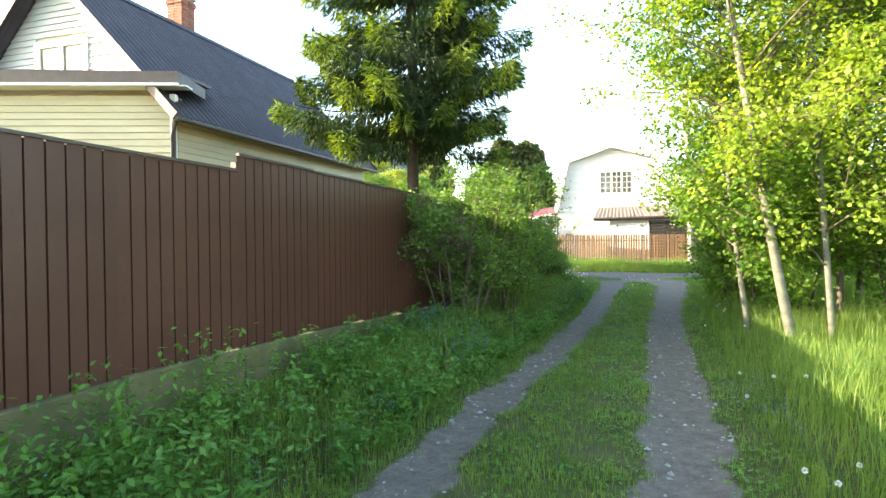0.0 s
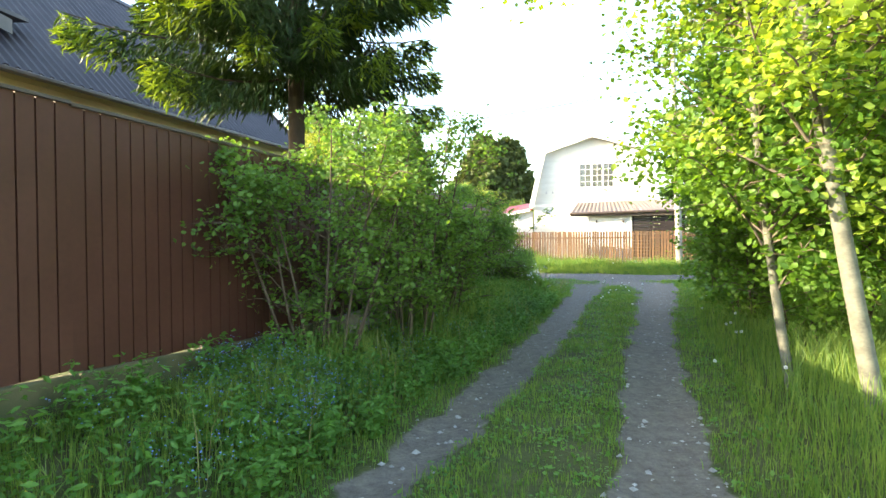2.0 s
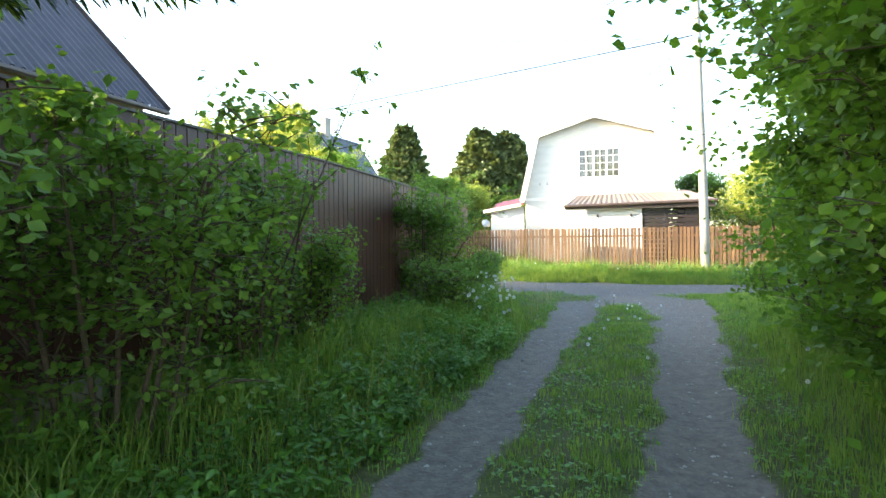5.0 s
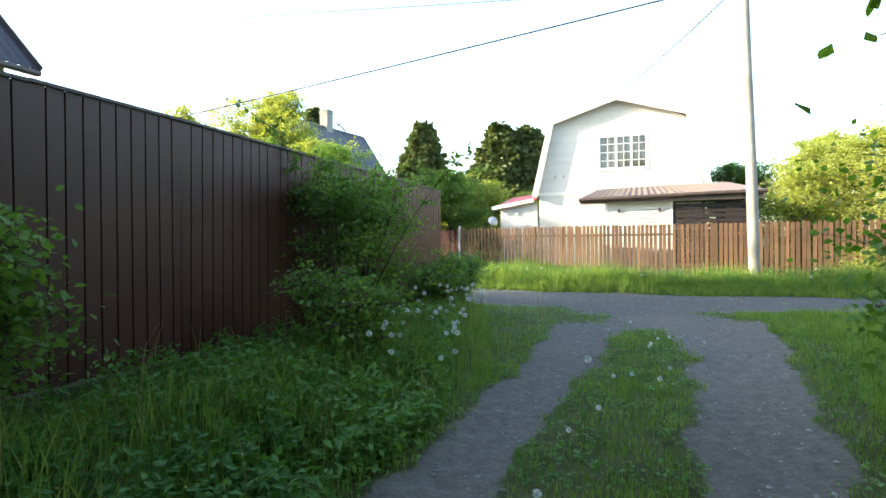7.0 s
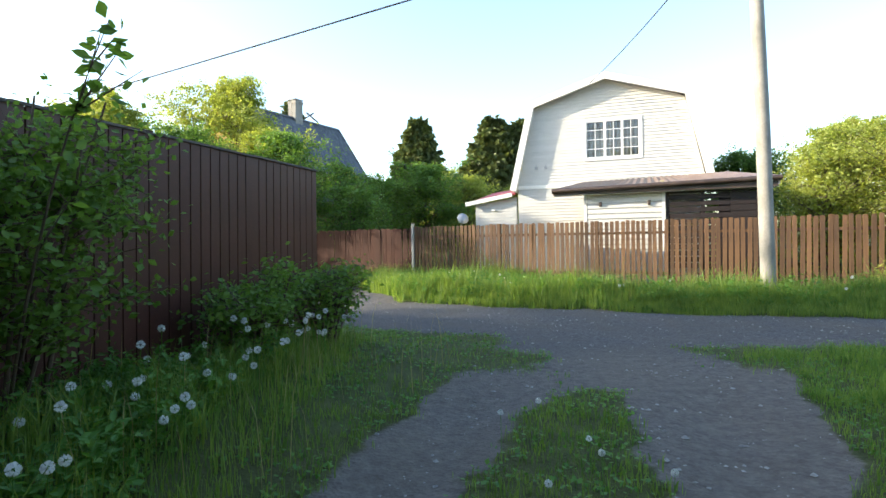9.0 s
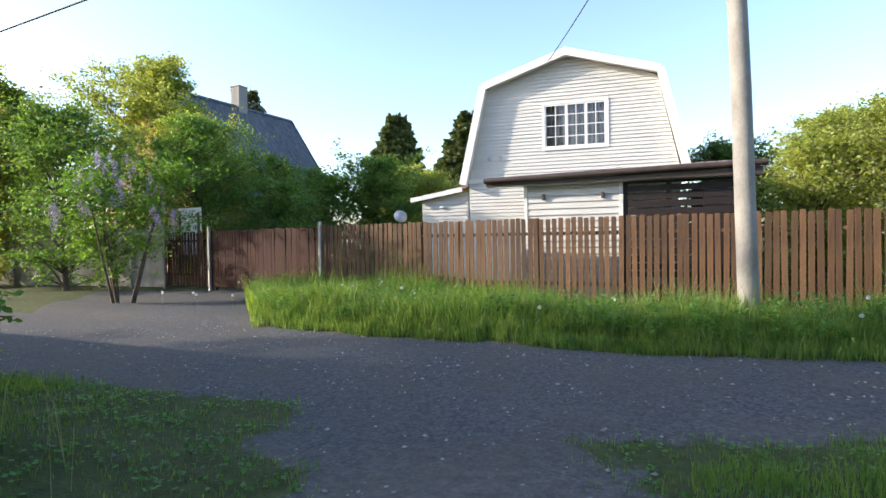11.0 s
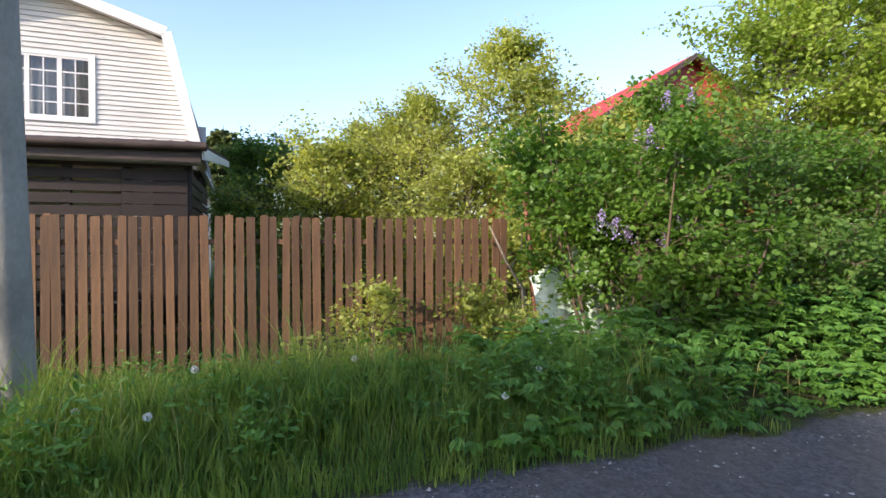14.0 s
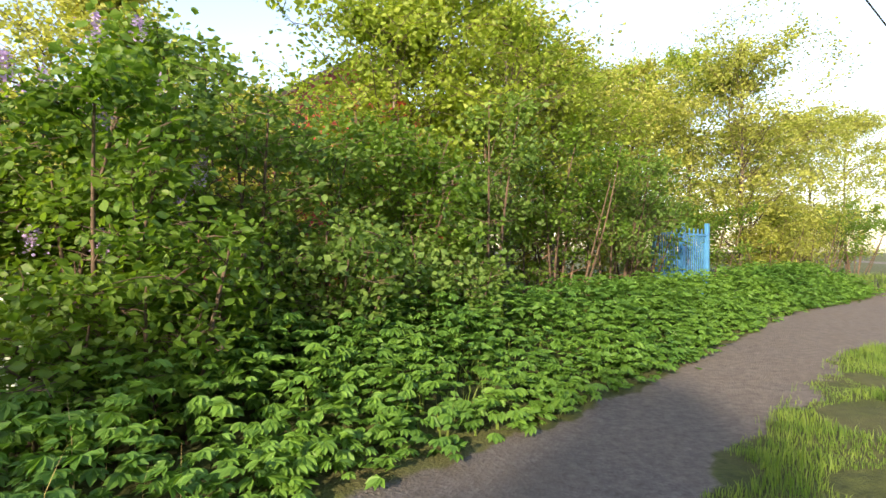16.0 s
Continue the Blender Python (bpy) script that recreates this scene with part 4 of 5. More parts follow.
# the grey-roofed house far across the road
h2 = gable_house("house", -3.2, 49.2, 155, 6.4, 8.9, 3.9, 8.7, "ochre wooden house with a steep weathered grey slate roof", YELLOW_WALL, ROOF_GREY, sheet_w=1.1)
chimney(-4.75, 46.0, 8.0, 9.75, 0.6, -25, MORTAR, "grey rendered chimney on a slate roof")
h3 = gable_house("house", 28.7, 28.6, -24, 9.2, 8.0, 4.6, 7.6, "house clad and roofed in bright red sheet among trees", RED_ROOF, RED_ROOF)

# ---------- pole and wires ----------
def pole():
    P = empty("utility_pole", 10.75, 23.3, 0, 0, "round grey concrete utility pole standing in long grass", "utility pole")
    t = Tubes()
    t.add([(0, 0, -0.5), (-0.1, 0.0, 3.0), (-0.2, 0.0, 5.5), (-0.3, 0, 8.6)], [0.125, 0.115, 0.105, 0.09], 16)
    hang("shaft", t.mesh("shaft", CONCRETE), P)
    part("crossarm", boxes((-0.75, 0.25, 0.1, 0.17, 8.2, 8.27), bevel=0.005), STEEL, P)
    for x in (-0.7, -0.45, 0.2):
        t = Tubes()
        t.add([(x, 0.135, 8.27), (x, 0.135, 8.34), (x, 0.135, 8.44)], [0.02, 0.05, 0.03], 8)
        hang("insulator", t.mesh("insulator", WHITE), P)
    part("bracket", boxes((-0.32, -0.22, -0.13, 0.13, 6.88, 6.96), bevel=0.006), STEEL, P)



pole()


def wire(a, b, sag, label, r=0.014):
    t = Tubes()
    n = 24
    pts = [Vector(a).lerp(Vector(b), i / n) - Vector((0, 0, sag * 4 * (i / n) * (1 - i / n))) for i in range(n + 1)]
    t.add(pts, [r] * (n + 1), 5)
    tagged(new("cable", t.mesh("cable", CABLE)), label, "cable")


wire((10.5, 23.4, 7.05), (-30, 37.0, 3.4), 0.12, "black overhead cable from the concrete pole along the road", 0.02)
wire((10.5, 23.4, 6.95), (-30, 37.6, 12.0), 0.1, "thin black overhead cable above the lane mouth", 0.009)
wire((10.5, 23.4, 7.0), (10.15, 34.2, 6.95), 0.15, "thin service cable from the pole to the white house")
wire((10.7, 23.4, 8.38), (42, 9.0, 6.9), 0.6, "black overhead cable following the gravel road", 0.02)

picket_fence("picket_fence", PA, PB, 1.60, 1.60, 0.04, -0.19, PICKET, "weathered brown picket fence with gaps between the boards")
picket_fence("board_gate", Vector((0.5, 31.0, 0)), Vector((3.95, 28.95, 0)), 1.58, 1.56, 0.06, 0.06, PICKET_DARK, "dark red-brown board gate between steel posts", pitch=0.1, w=0.097, seed=5)
picket_fence("picket_fence", Vector((-2.3, 32.5, 0)), Vector((0.36, 31.1, 0)), 1.55, 1.55, 0.06, 0.06, PICKET_DARK, "dark brown picket fence beside the gate", pitch=0.13, w=0.08, seed=6)
for x, y in ((4.0, 28.82), (0.43, 30.95)):
    p = empty("gate_post", x, y, 0, PTURN, "square galvanised steel gate post", "post", "gate posts")
    part("tube", boxes((-0.035, 0.035, -0.04, 0.03, -0.4, 1.68), bevel=0.005), STEEL, p)
    part("cap", boxes((-0.04, 0.04, -0.045, 0.035, 1.68, 1.695), bevel=0.003), STEEL, p)

# ---------- trees and bushes ----------
T = broadleaf
conifer("spruce", -0.6, 10.8, 0.2, 15.0, 2.5, 4, "tall dark spruce with light green young shoots behind the fence", low=0.25, tiers=27, per=8, twigs=760, needle=0.15, trunk_r=0.13, young=True, power=0.7)
conifer("spruce", -2.6, 104, 0, 21.6, 6.4, 5, "far tall spruce standing against the sky", low=0.1, tiers=50, per=9, twigs=110, needle=0.8, near=False, material=NEEDLE_FAR_SUNLIT, trunk_r=0.3, power=0.5)
conifer("spruce", 8.6, 76, 0, 15.4, 5.6, 6, "far broad spruce behind the white house", low=0.05, tiers=48, per=9, twigs=110, needle=0.6, near=False, material=NEEDLE_FAR_SUNLIT, power=0.55)
conifer("spruce", 12.0, 77, 0, 15.2, 5.4, 7, "far broad spruce behind the white house", low=0.05, tiers=48, per=9, twigs=110, needle=0.6, near=False, material=NEEDLE_FAR_SUNLIT, power=0.5)
conifer("spruce", 4.6, 80, 0, 9.5, 3.0, 8, "far young spruce beyond the gardens", low=0.05, tiers=36, per=7, twigs=50, needle=0.5, near=False, material=NEEDLE_FAR_SUNLIT)
conifer("spruce", -9.5, 60, 0, 14, 3.4, 9, "far spruce behind the grey roof", low=0.05, tiers=36, per=7, twigs=50, needle=0.45, near=False, material=NEEDLE_FAR_SUNLIT)
conifer("spruce", 22, 60, 0, 10, 3.2, 10, "far pine behind the gardens", low=0.1, tiers=30, per=7, twigs=50, needle=0.45, near=False, material=NEEDLE_FAR_SUNLIT, power=0.5)

# the bushes along the sheet fence
for i, (x, y, h, r, n) in enumerate(((0.2, 8.25, 2.5, 1.05, 10000), (1.0, 9.3, 2.95, 0.9, 9000), (1.35, 10.7, 1.8, 0.9, 6000), (1.6, 11.9, 1.75, 0.65, 5000), (1.75, 13.1, 1.2, 0.5, 3500), (2.8, 16.7, 2.05, 0.8, 8500), (3.15, 15.4, 0.8, 0.45, 2500), (4.0, 19.4, 0.75, 0.5, 3000), (3.65, 18.2, 0.8, 0.45, 3000))):
    T("bush", x, y, 0.25, h, r, 20 + i, LEAF_BUSH, TWIG, "dense green leafy bush with thin upright stems by the sheet fence", "bush", 0.05, int(n * 1.15), stems=11, trunk_r=0.014, low=0.18, limbs=80, clump=0.11, group="bushes by the fence")


def arching_shoot(base, tip, seed):
    """A long thin shoot with its side twigs, arching out of a bush."""
    rng = np.random.default_rng(seed)
    B = empty("leafy_shoot", base[0], base[1], base[2], 0, "long thin leafy shoot arching out over the bushes", "shoot", "shoots")
    end = np.array(tip) - np.array(base)
    pts = curve_points((0, 0, 0), end, 0.05, 9, rng)
    w = Tubes()
    w.add(pts, [0.011 * (1 - 0.85 * i / 8) for i in range(9)], 5)
    c = []
    for k in range(11):
        j = 3 + int(rng.integers(0, 5))
        d = rng.normal(size=3) * 0.13 + end * 0.09
        w.add([pts[j], pts[j] + d * 0.6, pts[j] + d], [0.004, 0.003, 0.0015], 4)
        c.append(pts[j] + d * rng.random((9, 1)) + rng.normal(size=(9, 3)) * 0.012)
    c.append(pts[4:][rng.integers(0, 5, 16)] + rng.normal(size=(16, 3)) * 0.02)
    hang("stem", w.mesh("stem", TWIG), B)
    v, f = leaves(rng, np.concatenate(c), 0.062, 0.6)
    hang("foliage", mesh_np("foliage", v, f, LEAF_BUSH), B)


arching_shoot((3.0, 16.6, 0.4), (4.2, 15.75, 2.1), 31)
arching_shoot((1.6, 11.85, 0.4), (2.65, 11.5, 2.6), 32)
arching_shoot((1.2, 9.5, 0.4), (1.0, 9.2, 3.0), 33)
arching_shoot((2.8, 16.7, 0.4), (2.2, 16.0, 2.5), 34)
arching_shoot((1.0, 9.3, 0.4), (1.7, 9.6, 2.7), 35)

# the grove right of the lane
grove = [("aspen", 4.6, 7.0, 9.5, 1.9, LEAF_BIRCH, BARK_ASPEN, 0.075), ("aspen", 5.05, 6.95, 9.0, 1.8, LEAF_BIRCH, BARK_ASPEN, 0.055), ("aspen", 4.45, 7.75, 6.5, 1.5, LEAF_ALDER, BARK_ASPEN, 0.05),
         ("aspen", 5.9, 6.6, 8.0, 1.9, LEAF_BIRCH, BARK_ASPEN, 0.05), ("alder", 6.2, 8.4, 7.0, 1.9, LEAF_ALDER, BARK, 0.06), ("alder", 5.9, 10.2, 5.6, 1.6, LEAF_ALDER, BARK, 0.05),
         ("alder", 7.9, 13.7, 4.2, 1.5, LEAF_ALDER, BARK, 0.04), ("alder", 6.7, 11.9, 4.6, 1.5, LEAF_ALDER, BARK, 0.045), ("alder", 7.6, 9.9, 7.0, 2.0, LEAF_ALDER, BARK, 0.06), ("aspen", 7.6, 7.2, 8.5, 2.2, LEAF_BIRCH, BARK_ASPEN, 0.06),
         ("aspen", 9.4, 8.6, 8.5, 2.4, LEAF_BIRCH, BARK_ASPEN, 0.06), ("alder", 9.0, 11.6, 6.0, 2.2, LEAF_ALDER, BARK, 0.06)]
for i, (nm, x, y, h, r, lm, bk, tr) in enumerate(grove):
    T(nm, x, y, 0.08, h, r, 40 + i, lm, bk, ("slender pale-barked aspen with yellow-green leaves beside the lane" if nm == "aspen" else "young green alder crowding the lane edge"), "tree", 0.062, 19000, trunk_r=tr * 0.85, low=0.13, limbs=64, clump=0.2, width=0.8, group="lane trees", lean=((-1.3, 0.4), (-0.65, 0.2), (-0.5, 0))[i] if i < 3 else (0, 0))
for i, (x, y, h, r, n) in enumerate(((5.75, 9.1, 2.9, 1.15, 10000), (6.0, 10.8, 2.9, 1.1, 10000), (6.75, 12.6, 2.6, 1.15, 9000), (7.5, 14.0, 1.9, 0.95, 5000), (6.9, 8.0, 2.2, 1.1, 5000))):
    T("bush", x, y, 0.1, h, r, 60 + i, LEAF_ALDER, TWIG, "broad leafy green shrub overhanging the lane", "bush", 0.058, int(n * 1.6), stems=8, trunk_r=0.016, low=0.1, limbs=56, clump=0.22, width=0.8, group="lane shrubs")

# trees in the gardens over the road, plus unseen ones added for shade
far_trees = [(-3.8, 31.3, 5.6, 2.0, LEAF_BUSH, 0.09), (-3.0, 37.0, 6.4, 2.5, LEAF_WILLOW, 0.11), (-8.0, 33.0, 6.0, 2.4, LEAF_WILLOW, 0.1), (-12, 36, 7.5, 3.0, LEAF_WILLOW, 0.12), (-1.5, 34.5, 5.6, 2.2, LEAF_BUSH, 0.1), (1.2, 34.5, 3.4, 1.5, LEAF_BUSH, 0.1), (-5.6, 39.5, 9.6, 3.6, LEAF_WILLOW, 0.12), (-0.2, 38, 5.0, 1.8, LEAF_BUSH, 0.1), (3.4, 42, 5.4, 2.2, LEAF_BUSH, 0.12),
             (1.2, 40, 4.4, 1.9, LEAF_BUSH, 0.12), (5.6, 46, 5.4, 2.0, LEAF_WILLOW, 0.12), (4.0, 52, 6.4, 2.2, LEAF_WILLOW, 0.14), (8.4, 47, 4.6, 1.7, LEAF_WILLOW, 0.12), (-8, 34, 7, 3, LEAF_WILLOW, 0.12),
             (16.8, 36, 4.6, 2.2, LEAF_BUSH, 0.11), (19.6, 33.5, 5.2, 2.4, LEAF_WILLOW, 0.1), (20.6, 29.0, 6.9, 2.4, LEAF_WILLOW, 0.095), (21.8, 26.4, 4.6, 2.0, LEAF_WILLOW, 0.095), (18.4, 29.6, 5.2, 2.1, LEAF_WILLOW, 0.085), (16.3, 30.6, 3.9, 1.9, LEAF_WILLOW, 0.09), (17.6, 27.2, 3.2, 1.6, LEAF_WILLOW, 0.08), (24.5, 42, 7, 3, LEAF_WILLOW, 0.13)]
# one behind the chimney; the two tall ones, out of view, only shade the road
far_trees += [(-11.6, 20.2, 10.5, 2.0, LEAF_BUSH, 0.14), (-17.5, 17.2, 15.0, 2.7, LEAF_BUSH, 0.14), (-19.5, 19.9, 15.5, 2.7, LEAF_BUSH, 0.14)]
for i, (x, y, h, r, lm, lf) in enumerate(far_trees):
    T("tree", x, y, -0.1, h, r, 80 + i, lm, BARK, "full green garden tree, or tree added unseen for shade", "tree", lf, int(21000 * max(0.6, min(2.0, r * r / 5))), trunk_r=0.09, low=0.03, limbs=85, clump=0.2, fine=False, group="garden trees", shape=0.9)

# the hedge along the road on the far side
hedge = [(15.9, 22.1, 0.85, 0.45, LEAF_ALDER, 1800), (16.5, 21.8, 1.5, 0.7, LEAF_ALDER, 4500), (17.8, 21.5, 1.7, 0.7, LEAF_BUSH, 4500), (19.2, 21.0, 1.5, 0.7, LEAF_BUSH, 3500), (16.6, 22.6, 2.6, 1.0, LEAF_ALDER, 6500), (17.9, 22.3, 3.3, 1.2, LEAF_BUSH, 7000), (19.4, 21.8, 3.4, 1.2, LEAF_ALDER, 7000), (21.2, 21.2, 3.6, 1.2, LEAF_BUSH, 6000),
         (23.0, 20.7, 3.4, 1.3, LEAF_ALDER, 6000), (25.0, 20.1, 3.2, 1.3, LEAF_BUSH, 5500), (27.0, 19.7, 3.0, 1.2, LEAF_ALDER, 5000), (30.3, 18.3, 3.0, 1.2, LEAF_ALDER, 6000), (32.4, 16.6, 2.6, 1.3, LEAF_WILLOW, 7000), (35.0, 15.4, 3.0, 1.5, LEAF_WILLOW, 7000), (38.5, 14.2, 3.2, 1.7, LEAF_ALDER, 8000), (43.0, 12.2, 3.4, 1.9, LEAF_ALDER, 8000)]
for i, (x, y, h, r, n) in enumerate(((13.75, 24.05, 1.25, 0.45, 900), (14.7, 23.7, 1.15, 0.4, 900), (12.6, 23.5, 0.6, 0.35, 500), (15.1, 23.2, 0.9, 0.5, 1500))):
    T("sapling", x, y, -0.1, h, r, 140 + i, LEAF_WILLOW, TWIG, "small yellow-green sapling in front of the picket fence", "sapling", 0.06, n, stems=3, trunk_r=0.01, low=0.25, limbs=15, clump=0.12, group="saplings")
for i, (x, y, h, r, lm, n) in enumerate(hedge):
    T("bush", x, y, 0.1, h, r, 100 + i, lm, TWIG, "overgrown garden shrub leaning over the ground cover", "bush", 0.072, n, stems=9, trunk_r=0.024, low=0.3 if h > 2.4 else 0.15, limbs=60, clump=0.15, group="hedge")
for k, (x, y, h) in enumerate(((22.4, 21.4, 5.4), (24.3, 21.0, 5.0))):
    T("birch", x, y, 0.1, h, 1.3, 170 + k, LEAF_BIRCH, BARK_ASPEN, "slim pale-trunked birch standing in the overgrown hedge", "tree", 0.07, 7000, trunk_r=0.075, low=0.45, limbs=45, clump=0.15, group="hedge birches")
htrees = [(30.5, 20.2, 7.0, 2.4, LEAF_WILLOW), (29.5, 23.0, 7.5, 2.6, LEAF_BIRCH), (37.5, 20.0, 8.0, 2.8, LEAF_WILLOW), (45, 12, 8.0, 3.0, LEAF_WILLOW), (18.3, 25.4, 2.9, 1.5, LEAF_WILLOW), (21.8, 23.0, 5.6, 2.1, LEAF_BIRCH), (22.6, 22.6, 7.0, 2.4, LEAF_BIRCH), (25.0, 22.0, 6.6, 2.4, LEAF_WILLOW), (27.4, 21.6, 6.4, 2.3, LEAF_BIRCH), (32.5, 17.3, 8.2, 2.7, LEAF_WILLOW), (34.0, 18.8, 8.4, 2.6, LEAF_BIRCH), (35.5, 16.8, 6.0, 2.4, LEAF_WILLOW), (40, 14.5, 7.0, 2.8, LEAF_WILLOW), (33.5, 21.5, 8, 2.6, LEAF_WILLOW)]
for i, (x, y, h, r, lm) in enumerate(htrees):
    T("tree", x, y, 0.1, h, r, 120 + i, lm, BARK, "tall garden tree with light leaves behind the hedge", "tree", 0.09, 18000, trunk_r=0.06, low=0.05, limbs=85, clump=0.2, group="hedge trees")


# ---------- blue gate ----------
def blue_gate():
    G = empty("blue_gate", 28.5, 18.8, 0, -25, "blue painted double metal garden gate half hidden by leaves", "gate")
    for x in (-1.35, 0, 1.35):
        part("post", boxes((x - 0.05, x + 0.05, -0.05, 0.05, -0.3, 2.05), bevel=0.008), BLUE, G)
    for a in (-1.3, 0.05):
        part("lower_panel", boxes((a, a + 1.25, -0.01, 0.01, 0.12, 0.75)), BLUE, G)
        part("rail", boxes((a, a + 1.25, -0.02, 0.02, 0.75, 0.8)), BLUE, G)
        part("rail", boxes((a, a + 1.25, -0.02, 0.02, 1.72, 1.77)), BLUE, G)
        for i in range(10):
            part("bar", boxes((a + 0.08 + i * 0.115, a + 0.105 + i * 0.115, -0.012, 0.012, 0.8, 1.72 if i % 2 else 1.9)), BLUE, G)


blue_gate()

# ---------- grass ----------
def blades(rng, x, y, z, h, w, lean=0.35):
    n = len(x)
    a = rng.random(n) * 6.283
    b = rng.random(n) * 6.283
    k = h * lean * (0.3 + rng.random(n))
    wx, wy = np.cos(b) * w / 2, np.sin(b) * w / 2
    lx, ly = np.cos(a) * k, np.sin(a) * k
    V = np.empty((n, 5, 3))
    V[:, 0] = np.stack([x - wx, y - wy, z - 0.01], 1)
    V[:, 1] = np.stack([x + wx, y + wy, z - 0.01], 1)
    V[:, 2] = np.stack([x + wx * 0.8 + lx * 0.3, y + wy * 0.8 + ly * 0.3, z + h * 0.58], 1)
    V[:, 3] = np.stack([x - wx * 0.8 + lx * 0.3, y - wy * 0.8 + ly * 0.3, z + h * 0.58], 1)
    V[:, 4] = np.stack([x + lx, y + ly, z + h * (0.98 - 0.1 * rng.random(n))], 1)
    i = np.arange(n)[:, None] * 5
    return V.reshape(-1, 3), [i + np.array([[0, 1, 2, 3]]), i + np.array([[3, 2, 4]])]


def lane_s(x, y):
    lx, rx = np.interp(y, LY, LX), np.interp(y, RY, RX)
    return lx, rx


def scatter(rng, n, x0, x1, y0, y1, keep):
    x, y = rng.uniform(x0, x1, n), rng.uniform(y0, y1, n)
    k = keep(x, y)
    sel = rng.random(n) < k
    return x[sel], y[sel]


def in_lane_area(x, y):
    return (fence_side(x, y) > 0.03) | (y > 20.3)


def zone(x, y):
    """Grass height by place."""
    lx, rx = lane_s(x, y)
    mid = (x > lx) & (x < rx) & (y < 20.6)
    left = (x <= lx) & (y < 21.3)
    right = (x >= rx) & (y < 19.3)
    fy = np.interp(x, FAR_X, FAR_Y)
    far = y > fy - 0.1
    off = np.interp(y, [15.5, 18.5, 20.5], [0, 0.9, 1.5])
    hl = np.interp(y, [16, 19], [0.10, 0.045]) + 0.34 * smooth(0.35 + off, 1.1 + off, lx - x) * (0.8 + 0.4 * wob(x, y, 0.8)) * (1 - 0.5 * smooth(1.2 + off, 2.2 + off, lx - x)) * (1 - 0.65 * smooth(1.0, 0.35, fence_side(x, y)))
    hr = 0.07 + 0.42 * smooth(0.55, 1.4, x - rx) * (0.8 + 0.4 * wob(x, y, 0.7, 2)) * (1 - 0.75 * smooth(13, 16, y))
    hf = 0.12 + 0.26 * smooth(0.1, 0.8, y - fy) * (0.85 + 0.5 * wob(x, y, 0.6, 1)) * (1 - 0.65 * smooth(0.9, 0.3, 28.88 - 0.432 * (x - 4.03) - y) * smooth(9.5, 11.5, x))
    hm = 0.07 + 0.03 * wob(x, y, 1.1, 3) + 0.02 * wob(x, y, 3.7, 2)
    return np.where(mid, hm, np.where(left, hl, np.where(right, hr, np.where(far, hf, 0.05))))


def grass():
    rng = np.random.default_rng(11)

    def keep(x, y):
        g = gravel_at(x, y)
        return in_lane_area(x, y) * np.clip(1.0 - g * 1.25, 0, 1)
    specs = [("tall_grass", 330000, (-4, 15, 0, 24), lambda x, y: keep(x, y) * (zone(x, y) > 0.11) * (y < 24), 1.0, 0.007, GRASS, "long green meadow grass along the lane edges"),
             ("short_grass", 420000, (-3, 12, 1.5, 22.5), lambda x, y: keep(x, y) * (zone(x, y) <= 0.16) * np.interp(y, [16, 19], [1, 0.6]) * (0.35 + 0.65 * (wob(x, y, 1.7, 4) > -0.35)), 0.9, 0.006, GRASS_SHORT, "short green grass between the wheel ruts"),
             ("verge_grass", 300000, (0, 17.5, 20.5, 29.5), lambda x, y: (y > np.interp(x, FAR_X, FAR_Y) - 0.05) * (np.interp(x, [4.03, 15.5], [28.88, 23.9]) > y - 0.5) * np.clip(1 - gravel_at(x, y) * 1.2, 0, 1) * (1 - smooth(13.0, 15.0, x)), 1.25, 0.0105, GRASS, "long green grass along the foot of the picket fence"),
             ("roadside_grass", 380000, (8, 24, 12.5, 21.5), lambda x, y: (y < np.interp(x, NEAR_X, NEAR_Y) + 0.1) * np.clip(1 - gravel_at(x, y) * 1.2, 0, 1) * (x > np.interp(y, RY, RX) + 0.3) * (wob(x, y, 1.0, 2) > -0.35), 0.9, 0.005, GRASS_SHORT, "patchy short grass on the road shoulder"),
             ("far_grass", 90000, (-14, 40, 8, 45), lambda x, y: np.clip(1 - gravel_at(x, y) * 1.2, 0, 1) * (fence_side(x, y) > 0.1) * (((x > 24) & (y < 19.8)) | ((x > 17) & (y > 19.8)) | (y > 26) | (x < 0)), 1.0, 0.016, GRASS, "rough grass in the distance")]
    for name, n, (x0, x1, y0, y1), kp, k, w, m, lab in specs:
        x, y = scatter(rng, n, x0, x1, y0, y1, kp)
        h = zone(x, y) * k * (0.55 + 0.7 * rng.random(len(x)))
        if name == "roadside_grass":
            h = (0.025 + 0.05 * rng.random(len(x))) * (1 + wob(x, y, 1.5, 1))
        if name == "verge_grass":
            h = h * (1 + 0.35 * wob(x, y, 3.1, 5)) * np.where(rng.random(len(x)) < 0.04, 1.5, 1.0)
        if name == "tall_grass":
            h = h * (1 + 0.3 * wob(x, y, 3.3, 4))
        if name == "far_grass":
            h = (0.12 + 0.2 * rng.random(len(x))) * np.where((x > 8) & (x < 34) & (y < 20), 0.25, 1.0)
        v, f = blades(rng, x, y, ground_z(x, y), h, w * (0.7 + 0.6 * rng.random(len(x))))
        tagged(new(name, mesh_np(name, v, f, m)), lab, "grass", kind="stuff")
    return rng


grass()


